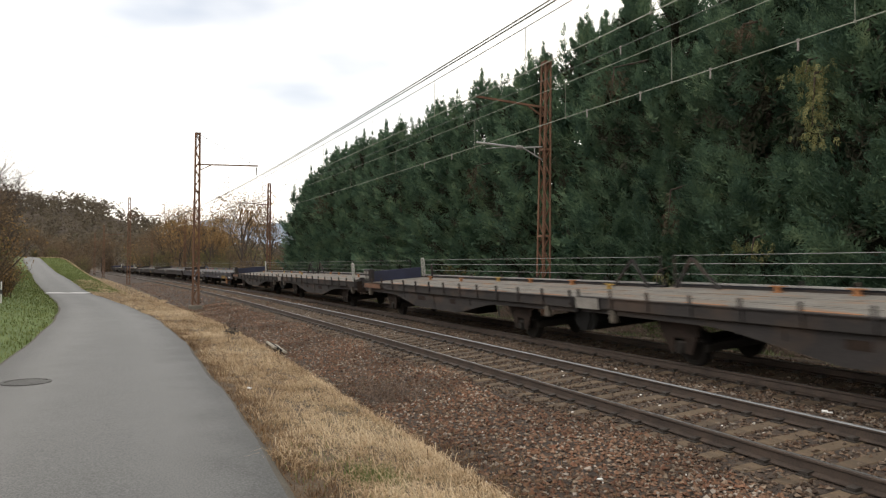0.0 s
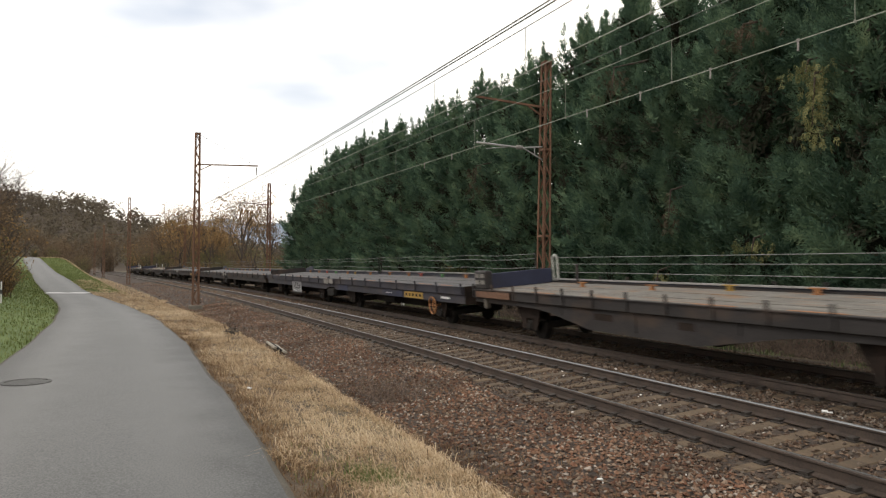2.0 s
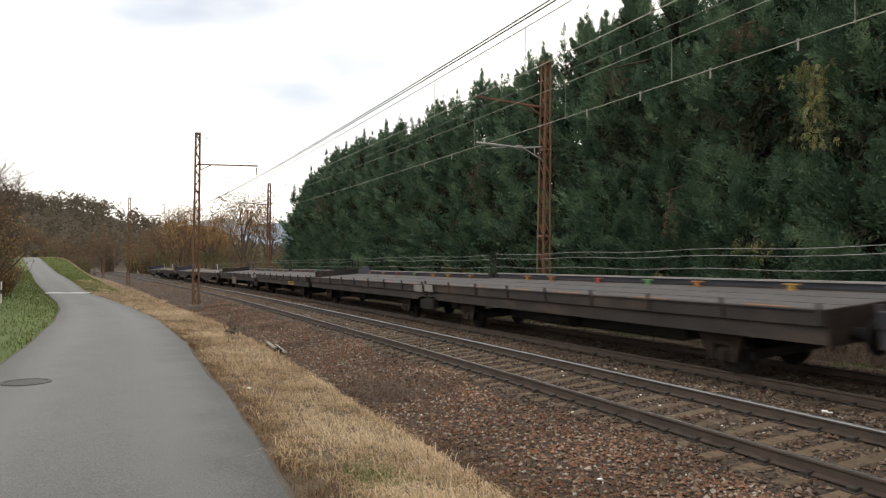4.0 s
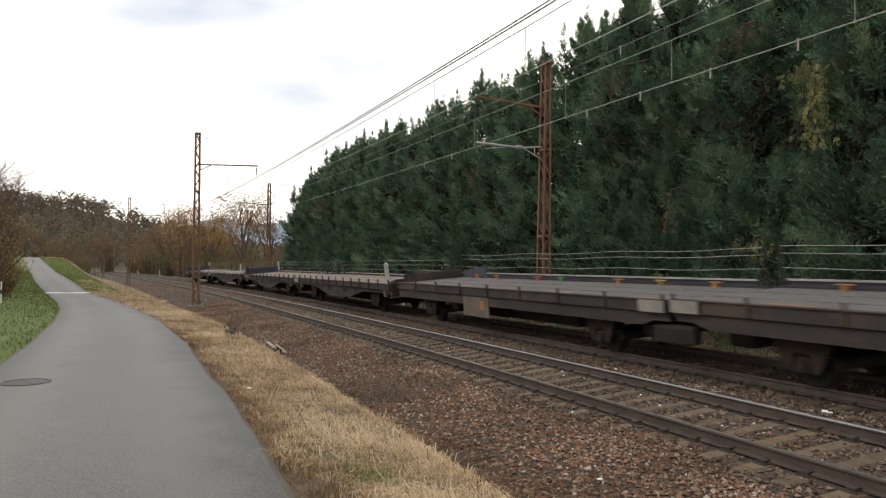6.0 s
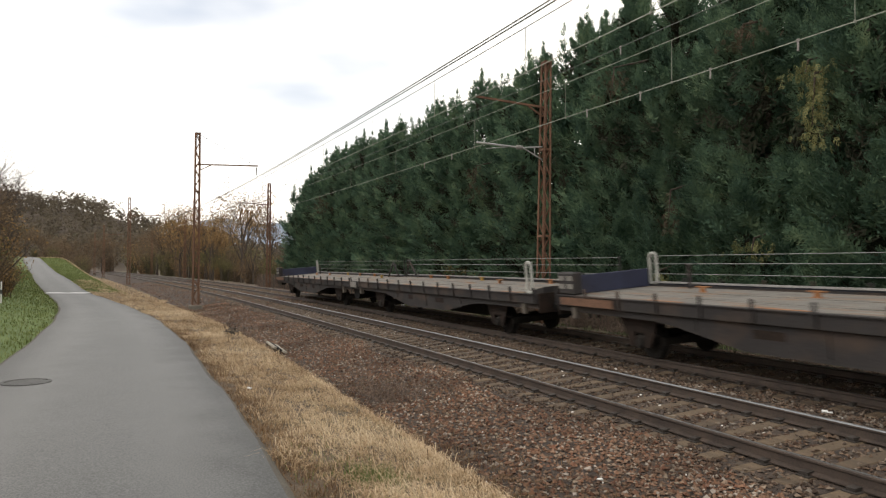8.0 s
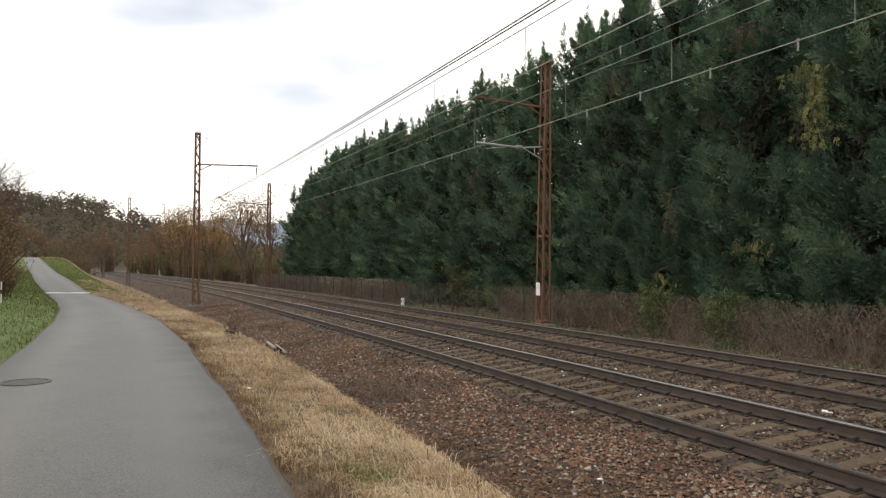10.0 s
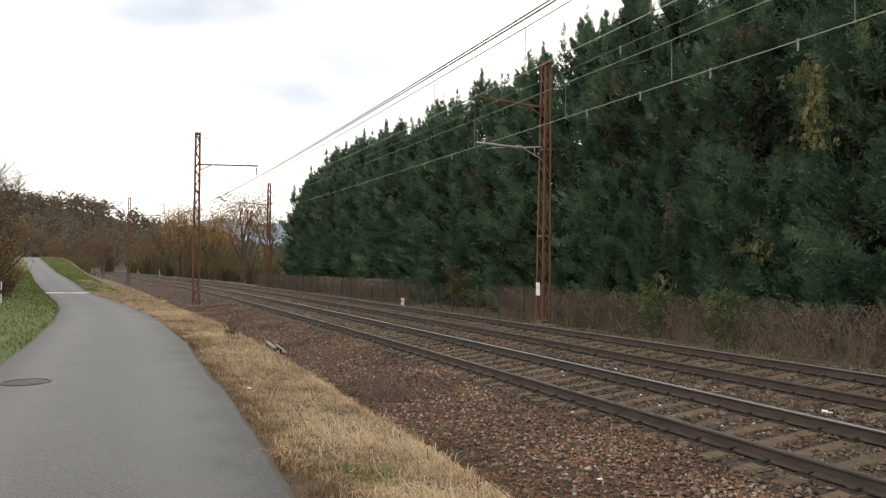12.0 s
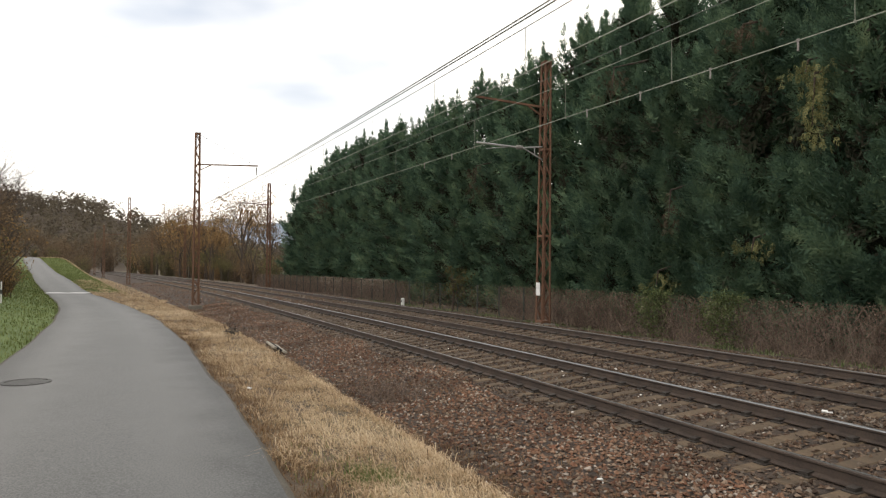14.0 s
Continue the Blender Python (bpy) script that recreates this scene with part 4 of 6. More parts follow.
def cypress_crown(seed, height, radius, boughs, twigs, inner, fan, hollow, twig):
    """Boughs that sweep out and up, each a tapering feathery plume; a spiky top; old foliage inside, dark as gap shade.
    """
    rs = np.random.RandomState(seed)
    zc = height * (0.0 + 0.96 * (np.arange(boughs) + rs.rand(boughs)) / boughs) ** 1.05
    az = np.arange(boughs) * 2.39996 + rs.normal(size=boughs) * 0.5
    prof = radius * np.minimum(1.0, ((height - zc) / (0.46 * height)) ** 0.9) * (1.12 - 0.2 * zc / height) * (0.9 + 0.1 * np.sin(zc * 1.3 + seed))
    prof *= 1 - hollow * np.exp(-((zc - 6.1 - 0.5 * np.sin(az + seed)) / 0.75) ** 2)
    reach = prof * rs.uniform(0.72, 1.14, boughs) + 0.2
    climb = rs.uniform(0.2, 0.75, boughs) + 0.55 * (zc / height) ** 3
    P, D, W, N = [], [], [], []
    for i in range(boughs):
        out = np.array([math.cos(az[i]), math.sin(az[i]), 0.0])
        d = out * math.cos(climb[i]) + np.array([0, 0, math.sin(climb[i])])
        d /= np.linalg.norm(d)
        asd = np.array([-math.sin(az[i]), math.cos(az[i]), 0.0])
        up = np.cross(d, asd)
        roll = rs.normal() * 0.55
        wide = asd * math.cos(roll) + up * math.sin(roll)
        L = float(np.clip(0.8 * reach[i], 0.55, 1.75))
        root_ = out * (reach[i] - L * math.cos(climb[i])) + np.array([0, 0, zc[i] - 0.25 * L * math.sin(climb[i])])
        t = np.clip((np.arange(twigs) + rs.rand(twigs)) / twigs, 0, 1)
        sign = np.where(np.arange(twigs) % 2, 1.0, -1.0)
        p = root_[None] + d[None] * (L * t)[:, None] + np.array([0, 0, 0.14])[None] * (L * t * t)[:, None] + wide[None] * (rs.normal(size=twigs) * 0.05 * L)[:, None] + np.cross(d, wide)[None] * (rs.normal(size=twigs) * 0.08 * L)[:, None]
        w = d[None] * (0.8 + 0.3 * t)[:, None] + wide[None] * (sign * (0.8 - 0.45 * t))[:, None] + rs.normal(size=(twigs, 3)) * 0.16
        w[:, 2] += 0.12
        P.append(p), D.append(unit(w)), W.append(np.tile(wide, (twigs, 1)) + rs.normal(size=(twigs, 3)) * 0.25)
        N.append(L * twig * (1 - t) ** 0.7 + rs.uniform(0.12, 0.22, twigs))
    # spires
    for k in range(5):
        m = 64
        top = height + 0.7 - 0.4 * k * rs.uniform(0.6, 1.3)
        cx, cy = (rs.uniform(-1.0, 1.0, 2) * (k > 0) * 1.1)
        dz = 2.6 * rs.rand(m) ** 0.75
        a = rs.uniform(0, 2 * math.pi, m)
        o = np.stack([np.cos(a), np.sin(a), np.zeros(m)], 1)
        p = o * (dz * 0.13 * rs.rand(m))[:, None] + np.stack([np.full(m, cx), np.full(m, cy), top - 0.25 - dz], 1)
        w = o * (0.3 + 0.35 * np.minimum(dz, 1.5))[:, None] + np.array([0, 0, 1.0])
        P.append(p), D.append(unit(w)), W.append(cross3(w, o) + rs.normal(size=(m, 3)) * 0.3), N.append(0.2 + dz * 0.15 + rs.uniform(0, 0.1, m))
    # older foliage near the stem; its dark colour doubles as shade between plumes
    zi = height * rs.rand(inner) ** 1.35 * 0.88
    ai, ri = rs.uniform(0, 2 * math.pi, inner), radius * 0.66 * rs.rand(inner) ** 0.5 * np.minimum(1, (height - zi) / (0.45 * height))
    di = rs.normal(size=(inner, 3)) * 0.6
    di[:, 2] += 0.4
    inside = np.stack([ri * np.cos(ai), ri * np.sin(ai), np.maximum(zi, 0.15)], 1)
    P, D, W, N = np.concatenate(P), np.concatenate(D), np.concatenate(W), np.concatenate(N)
    P[:, 2] = np.maximum(P[:, 2], 0.15)
    return sprays(P, D, N, rs, fan, W), sprays(inside, unit(di), rs.uniform(0.5, 0.85, inner), rs, fan)


def tapered_trunk(name, height, r0, r1, material, parent, seed=0, lean=0.2, top=1.0):
    rs = np.random.RandomState(seed)
    rings, n = 9, 9
    v, f = [], []
    for i in range(rings):
        t = i / (rings - 1)
        cx, cy = lean * math.sin(t * 2.1 + seed) * t, lean * math.cos(t * 1.7 + seed) * t
        r = r0 + (r1 - r0) * t + (0.35 * r0 if i == 0 else 0)
        for j in range(n):
            a = 2 * math.pi * j / n
            rr = r * (1 + 0.12 * rs.uniform(-1, 1))
            v.append((cx + rr * math.cos(a), cy + rr * math.sin(a), t * height * top - (0.25 if i == 0 else 0)))
    for i in range(rings - 1):
        for j in range(n):
            k = (j + 1) % n
            f.append((i * n + j, i * n + k, (i + 1) * n + k, (i + 1) * n + j))
    f.append(tuple((rings - 1) * n + j for j in range(n)))
    return mesh_ob(name, np.array(v), f, [material], parent, smooth=True)


FINE_FAN = [(0.0, 0.0, 1.08, 0.09), (0.03, 0.8, 0.5, 0.23), (0.14, -0.8, 0.5, 0.23), (0.3, 0.75, 0.45, 0.21), (0.45, -0.7, 0.4, 0.19), (0.6, 0.65, 0.34, 0.17), (0.74, -0.55, 0.28, 0.15)]


def cypress(seed, height, radius, fine, hollow=0.0):
    root = new("cypress_tree")
    tapered_trunk("trunk", height * 0.93, 0.2, 0.03, BARK, root, seed)
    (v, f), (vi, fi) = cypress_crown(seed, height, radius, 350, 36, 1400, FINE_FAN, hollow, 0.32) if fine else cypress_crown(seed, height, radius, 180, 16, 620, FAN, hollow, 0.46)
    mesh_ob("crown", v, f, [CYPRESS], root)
    mesh_ob("inner_foliage", vi, fi, [CYPRESS_INNER], root, "dead inner foliage, coloured dark as shade between the plumes")
    tagged(root, "tall dense dark green cypress in a close row", "tree", "cypress row")
    return root


rng_c = random.Random(11)
fine_models = [cypress(3, 13.2, 2.3, True, 0.5), cypress(8, 13.0, 2.4, True, 0.6), cypress(17, 13.4, 2.25, True, 0.25)]
far_models = [cypress(29, 12.8, 2.4, False, 0.15), cypress(41, 13.3, 2.35, False), cypress(47, 13.1, 2.3, False, 0.25)]
seen_models = set()
s_c = 7.0
while s_c < 77:
    o_c = 12.1 + rng_c.uniform(-0.45, 0.35)
    sc = 1.0 + rng_c.uniform(-0.05, 0.06)
    if s_c < 30.2:
        sc = max(sc, 1.0) + (0.03 if s_c < 27 else 0.06)
    elif s_c < 35:
        sc = 0.96
    elif s_c < 66:
        sc *= 0.97
    if s_c > 66:
        sc *= float(np.interp(s_c, [66, 72, 76, 80], [1.0, 0.95, 0.84, 0.7]))
    m = Matrix.Translation(at(s_c, o_c, float(ground_z(s_c, o_c)) - 0.03)) @ pose(0, 0, 0, rng_c.uniform(-1.5, 1.5), rng_c.uniform(-1.5, 1.5), rng_c.uniform(0, 360))
    tree = rng_c.choice(fine_models if s_c < 25 else far_models)
    if tree.name in seen_models:
        tree = copy_thing(tree, Matrix())
    seen_models.add(tree.name)
    tree.matrix_basis = m
    tree.scale = (1.0 + rng_c.uniform(-0.05, 0.08), 1.0 + rng_c.uniform(-0.05, 0.08), sc)
    s_c += rng_c.uniform(2.0, 2.55)


def hanging_bough(s, o, z, length, wide, material, seed, label, n=150):
    """A dying bough that hangs out of the row."""
    rs = np.random.RandomState(seed)
    t = rs.rand(n)
    p = np.stack([rs.normal(size=n) * wide * (0.35 + 0.65 * t), rs.normal(size=n) * 0.22, -t * length], 1)
    d = rs.normal(size=(n, 3)) * 0.4
    d[:, 2] -= 0.9
    d[:, 0] += np.sign(p[:, 0]) * 0.25
    root = new("hanging_bough")
    root.matrix_basis = pose(*at(s, o, z), 0, 0, math.degrees(along(s)))
    v, f = sprays(p, unit(d), rs.uniform(0.16, 0.3, n), rs, FINE_FAN)
    mesh_ob("foliage", v, f, [material], root)
    bm = bmesh.new()
    add_rod(bm, (0, -1.6, 0.5), (0, 0, 0.05), 0.05, 0.03, 6)
    add_rod(bm, (0, 0, 0.05), (0.05, 0.05, -length * 0.7), 0.03, 0.01, 6)
    part("branch", bm, BARK, root)
    tagged(root, label, "branch", "discoloured boughs")


hanging_bough(14.4, 9.6, 7.2, 1.9, 0.24, CYPRESS_YELLOW, 2, "yellowed bough hanging from the cypress row", 170)
hanging_bough(14.6, 9.6, 7.6, 0.4, 0.6, CYPRESS_YELLOW, 4, "yellowed bough hanging from the cypress row", 60)
hanging_bough(20.0, 9.6, 4.6, 1.3, 0.16, CYPRESS_DEAD, 6, "brown dead bough hanging from the cypress row", 50)
hanging_bough(23.5, 9.9, 9.6, 1.2, 0.7, CYPRESS_DEAD, 7, "brown dead bough hanging from the cypress row", 70)
hanging_bough(17.0, 9.75, 9.3, 0.6, 0.8, CYPRESS_DEAD, 9, "brown dead bough hanging from the cypress row", 60)
hanging_bough(64.5, 9.7, 8.0, 1.4, 1.6, CYPRESS_DEAD, 12, "brown dead bough hanging from the cypress row", 110)
hanging_bough(20.8, 9.75, 1.9, 0.7, 0.5, CYPRESS_YELLOW, 14, "yellowed bough hanging from the cypress row", 50)
hanging_bough(16.6, 9.75, 2.9, 0.5, 0.5, CYPRESS_YELLOW, 15, "yellowed bough hanging from the cypress row", 40)
hanging_bough(35.0, 9.8, 7.2, 1.6, 0.8, CYPRESS_DEAD, 16, "brown dead bough hanging from the cypress row", 70)

# broad-leaved trees: tapered limbs and loose leaves
LEAF_GOLD = foliage("golden_brown_leaves", [(0.16, 0.098, 0.044), (0.25, 0.158, 0.07), (0.34, 0.228, 0.105)], thin=0.35)
LEAF_BROWN = foliage("withered_brown_leaves", [(0.088, 0.061, 0.038), (0.14, 0.098, 0.06), (0.2, 0.143, 0.087)], thin=0.3)
LEAF_OLIVE = foliage("fading_olive_leaves", [(0.075, 0.07, 0.032), (0.12, 0.11, 0.048), (0.18, 0.16, 0.07)], thin=0.3)
LEAF_IVY = foliage("ivy_leaves", [(0.04, 0.058, 0.025), (0.085, 0.112, 0.045), (0.15, 0.175, 0.075), (0.32, 0.34, 0.2)], thin=0.25)
LEAF_GREY = foliage("bare_grey_twigs", [(0.06, 0.05, 0.042), (0.10, 0.086, 0.074), (0.15, 0.13, 0.11)], thin=0.1)
TWIG = surface("brown_twigs", (0.07, 0.05, 0.04), (0.245, 0.18, 0.138), 2, 20, 0.9, bump=0, per_island=0.7)


def limb_mesh(segments, sides=5):
    """Tapered tubes, one for each (a, b, ra, rb)."""
    a, b = np.array([s_[0] for s_ in segments]), np.array([s_[1] for s_ in segments])
    ra, rb = np.array([s_[2] for s_ in segments]), np.array([s_[3] for s_ in segments])
    d = unit(b - a)
    u = unit(cross3(d, np.tile([0.31, 0.77, 0.12], (len(d), 1))))
    w = cross3(d, u)
    ang = np.arange(sides) * 2 * math.pi / sides
    ring = u[:, None] * np.cos(ang)[None, :, None] + w[:, None] * np.sin(ang)[None, :, None]
    v = np.concatenate([a[:, None] + ring * ra[:, None, None], b[:, None] + ring * rb[:, None, None]], 1).reshape(-1, 3)
    base = np.arange(len(a)) * sides * 2
    f = []
    for j in range(sides):
        k = (j + 1) % sides
        f.append(np.stack([base + j, base + k, base + sides + k, base + sides + j], 1))
    return v, np.concatenate(f)


def grow(seed, height, spread_, depth=4, fork=3, start=0.3):
    rs = np.random.RandomState(seed)
    segs, tips = [], []

    def go(p, d, length, r, level):
        q_ = p + d * length
        r2 = r * 0.62
        segs.append((p, q_, r, r2))
        if level == 0:
            tips.append(q_)
            return
        n = fork + (rs.rand() < 0.5)
        for i in range(n):
            t = 1.0 if i == 0 else rs.uniform(start if level == depth else 0.25, 1.0)
            nd = d + rs.normal(size=3) * spread_ + np.array([0, 0, 0.22])
            nd /= np.linalg.norm(nd)
            go(p + d * length * t, nd, length * rs.uniform(0.55, 0.8), r2 * (0.9 if i == 0 else 0.62), level - 1)
    go(np.array([0, 0, -0.2]), np.array([rs.normal() * 0.06, rs.normal() * 0.06, 1.0]), height * 0.36, height * 0.018 + 0.02, depth)
    return segs, np.array(tips), rs


def leaf_cards(centres, per, spread_, size, rs, flat=0.4):
    n = len(centres) * per
    p = np.repeat(centres, per, 0) + rs.normal(size=(n, 3)) * spread_
    d = unit(rs.normal(size=(n, 3)))
    sz = rs.uniform(0.6, 1.3, n) * size
    w = unit(cross3(d, rs.normal(size=(n, 3))))
    a, b = p + d * sz[:, None], p - d * sz[:, None]
    v = np.stack([b, p + w * (sz * 0.55)[:, None], a, p - w * (sz * 0.55)[:, None]], 1)
    return v.reshape(-1, 3), np.arange(n * 4).reshape(-1, 4)


def broad_tree(seed, height, leaf, per=8, size=0.11, spread_=0.42, puff=0.35, depth=4, label="", name="autumn_tree", fork=3, start=0.3):
    root = new(name)
    segs, tips, rs = grow(seed, height, spread_, depth, fork, start)
    v, f = limb_mesh(segs)
    mesh_ob("trunk", v, f, [BARK], root)
    if per:
        v, f = leaf_cards(tips, per, puff, size, rs)
        mesh_ob("crown", v, f, [leaf], root)
    tagged(root, label, "tree", "bare and autumn trees")
    return root


def stand(tree, s, o, turn=0.0, scale=1.0, sink=0.05):
    tree.matrix_basis = Matrix.Translation(at(s, o, float(ground_z(s, o)) - sink)) @ pose(0, 0, 0, 0, 0, turn)
    tree.scale = (scale, scale, scale)
    return tree


rng_b = random.Random(23)
gold = broad_tree(5, 12.5, LEAF_GOLD, 12, 0.115, 0.42, 0.5, label="golden brown autumn tree with thinning leaves")
brown = broad_tree(9, 9.5, LEAF_BROWN, 11, 0.11, 0.45, 0.45, label="brown autumn tree with withered leaves")
olive = broad_tree(14, 8.0, LEAF_OLIVE, 11, 0.12, 0.48, 0.45, label="olive green tree turning brown")
bare = broad_tree(19, 11.0, LEAF_GREY, 3, 0.035, 0.4, 0.4, depth=5, label="nearly bare grey tree with fine twigs", name="bare_tree")


def thicket(seed, height, leaf, label, cards=2100):
    """A bush of many stems from one foot, leafy down to the ground, with an uneven outline."""
    rs = np.random.RandomState(seed)
    root = new("bush")
    n = 46
    az, ln = rs.uniform(0, 2 * math.pi, n), rs.uniform(0.55, 1.05, n) * height
    tilt = rs.uniform(0.05, 0.75, n)
    d = np.stack([np.cos(az) * np.sin(tilt), np.sin(az) * np.sin(tilt), np.cos(tilt)], 1)
    a = np.stack([rs.normal(size=n) * 0.25, rs.normal(size=n) * 0.25, np.full(n, -0.1)], 1)
    v, f = limb_mesh(list(zip(a, a + d * ln[:, None], np.full(n, 0.03), np.full(n, 0.008))), 4)
    tagged(mesh_ob("stem_tangle", v, f, [BARK], root), kind="stuff")
    pick = rs.randint(0, n, cards)
    t = rs.uniform(0.0, 1.03, cards)
    c = a[pick] + d[pick] * (ln[pick] * t)[:, None] + rs.normal(size=(cards, 3)) * (0.10 + 0.16 * t)[:, None] * height / 3.5
    c[:, 2] = np.abs(c[:, 2]) + 0.02
    v, f = leaf_cards(c, 1, 0.02, 0.078, rs)
    tagged(mesh_ob("foliage", v, f, [leaf], root), kind="stuff")
    tagged(root, label, "bush", "roadside bushes")
    return root


bush = thicket(31, 3.6, LEAF_BROWN, "dense brown thicket bush")
russet_bush = thicket(43, 3.9, LEAF_GOLD, "tall russet bush keeping its leaves", 1800)
green_bush = thicket(37, 3.3, LEAF_OLIVE, "dense olive green bush")
first = {"gold": [gold, False], "brown": [brown, False], "olive": [olive, False], "bare": [bare, False], "bush": [bush, False], "green": [green_bush, False], "russet": [russet_bush, False]}


def plant(kind, s, o, scale=1.0, sink=0.05):
    ob, used = first[kind]
    if used:
        ob = copy_thing(ob, Matrix())
    first[kind][1] = True
    return stand(ob, s, o, rng_b.uniform(0, 360), scale, sink)


# behind the end of the cypress row
for kind, s, o, sc in (("gold", 100, 9.9, 1.08), ("gold", 130, 10.0, 0.95), ("gold", 117, 9.6, 0.8), ("gold", 151, 9.4, 1.2), ("gold", 141, 9.6, 1.12), ("gold", 161, 9.8, 1.25), ("gold", 124, 10.5, 1.05), ("brown", 172, 9.0, 1.3), ("brown", 184, 8.6, 1.35), ("bare", 93, 10.2, 0.85), ("bare", 88, 11.0, 0.9), ("gold", 112, 13, 1.15), ("bare", 84, 13.5, 0.95), ("olive", 104, 8.9, 0.45), ("olive", 110, 9.2, 0.6), ("bare", 97, 20, 1.05), ("gold", 128, 13.5, 0.8), ("brown", 138, 12, 0.95), ("brown", 122, 20, 1.1),
                       ("gold", 150, 13, 0.85), ("brown", 160, 16, 1.1), ("brown", 172, 12, 1.0), ("gold", 185, 14, 0.85), ("olive", 144, 18, 1.0), ("brown", 200, 12, 1.1), ("gold", 176, 20, 0.95), ("olive", 118, 10.8, 0.6),
                       ("olive", 132, 10.5, 0.7), ("brown", 108, 10.8, 0.55), ("bush", 88, 11.2, 1.0), ("green", 94, 10.6, 1.1), ("bush", 100, 10.4, 1.2), ("green", 106, 10.5, 1.0), ("bush", 113, 10.6, 1.2), ("green", 121, 10.5, 1.2),
                       ("bush", 128, 10.3, 1.3), ("bush", 137, 10.3, 1.2), ("green", 146, 10.2, 1.2), ("bush", 156, 10, 1.4), ("bush", 168, 10, 1.5), ("bush", 182, 10, 1.6), ("brown", 215, 11, 1.2), ("brown", 230, 13, 1.3), ("olive", 222, 17, 1.3),
                       ("brown", 245, 10, 1.3), ("bush", 200, 9.5, 1.8), ("bush", 218, 9.5, 1.8), ("bush", 240, 9, 2.0), ("green", 83, 10.2, 1.0), ("bush", 112, 12.5, 1.5), ("bush", 124, 12.5, 1.5), ("bush", 140, 13, 1.6),
                       ("olive", 126, 9.6, 0.7), ("brown", 152, 9.8, 0.8), ("olive", 164, 10.2, 0.9), ("brown", 190, 9.8, 1.0), ("olive", 178, 9.6, 0.8), ("gold", 142, 11, 0.7), ("gold", 166, 11.5, 0.75), ("bush", 96, 12.8, 1.4), ("bush", 104, 13.4, 1.5), ("green", 118, 14.5, 1.5), ("bush", 132, 15, 1.7)):
    kind = rng_b.choice(("bush", "green", "green", "russet")) if kind in ("bush", "green") else kind
    plant(kind, s + rng_b.uniform(-1.5, 1.5), o + rng_b.uniform(-0.3, 0.6), sc * rng_b.uniform(0.7, 1.25) if kind not in ("gold",) else sc)
# left of the path
for kind, s, o, sc in (("bush", 29.5, -11.9, 0.55), ("bush", 32, -12.0, 0.75), ("green", 34.5, -12.2, 0.6), ("bush", 37, -12.4, 0.85), ("bush", 41, -13.0, 0.9), ("brown", 44, -13.9, 0.62), ("bush", 45, -13.6, 1.0), ("bush", 49, -14.2, 1.1), ("bare", 48, -14.8, 0.78), ("brown", 36.5, -12.9, 0.5), ("brown", 40, -13.3, 0.55), ("bare", 38, -12.9, 0.6), ("gold", 46, -14.6, 0.42), ("brown", 53, -15.2, 0.7), ("bush", 54, -15.0, 1.1), ("bush", 59, -15.8, 1.2), ("brown", 63, -17.0, 0.8), ("bush", 65, -17.0, 1.2), ("bush", 72, -18.4, 1.3), ("brown", 74, -19.5, 0.8), ("bush", 84, -20.4, 1.4), ("bush", 27, -12.9, 0.95), ("bush", 31, -13.2, 1.1), ("bare", 33, -14.6, 0.62), ("brown", 36, -14.6, 0.6), ("bush", 36, -13.8, 1.1), ("green", 29, -12.2, 0.7), ("bush", 41, -15.0, 1.2), ("brown", 46, -16.5, 0.7),
                       ("bare", 43, -17.5, 0.62), ("bush", 47, -16.2, 1.1), ("bush", 54, -18.2, 1.2), ("brown", 60, -20.5, 0.75), ("bush", 62, -20, 1.2), ("green", 70, -21.5, 1.3), ("brown", 78, -24, 0.8), ("bush", 80, -23.5, 1.3),
                       ("brown", 92, -26, 0.85), ("bush", 96, -25.5, 1.4), ("brown", 110, -29, 0.9), ("bush", 112, -27, 1.5), ("brown", 128, -32, 1.0), ("bush", 130, -30, 1.7), ("brown", 150, -34, 1.1), ("bush", 23.5, -12.6, 0.6), ("bare", 49, -13.0, 0.6), ("bare", 44, -13.2, 0.5), ("bare", 41, -12.5, 0.6), ("bare", 46.5, -13.0, 0.64), ("russet", 33, -11.25, 0.36), ("russet", 37.5, -11.7, 0.44), ("bush", 42, -12.1, 0.46), ("russet", 47, -12.7, 0.5)):
    kind = "russet" if kind == "bush" and s > 36 and rng_b.random() < 0.6 else kind
    plant(kind, s, o + float(np.interp(s, [50, 60, 80, 96, 112, 130, 150], [0, 0.7, 2.6, 4.0, 4.6, 5.5, 6.0])), sc)
# between the path and the railway, far off
for kind, s, o, sc in (("bush", 150, -12, 0.55), ("bush", 165, -10, 0.6), ("brown", 175, -14, 0.9), ("bush", 185, -9, 0.9), ("brown", 195, -18, 1.0), ("bush", 205, -7, 1.6), ("brown", 215, -12, 1.1), ("olive", 160, -19, 1.0), ("brown", 240, -8, 1.3), ("brown", 255, -2, 1.4),
                       ("brown", 270, 6, 1.5), ("brown", 262, 2, 1.3), ("bush", 258, -5, 2.2), ("bush", 264, 4, 2.2), ("green", 172, -7.5, 0.7), ("green", 192, -6.5, 1.3), ("bush", 212, -5.5, 1.5), ("green", 226, -5, 1.6), ("bush", 236, -4.5, 1.8), ("bush", 246, -3.5, 2.0), ("brown", 228, -9, 1.1), ("brown", 205, -12, 1.0), ("olive", 188, -13, 0.9), ("bush", 178, -11, 0.8), ("bush", 160, -14, 0.7), ("green", 145, -15, 0.5), ("brown", 140, -18, 0.8)):
    plant(kind, s, o, sc)

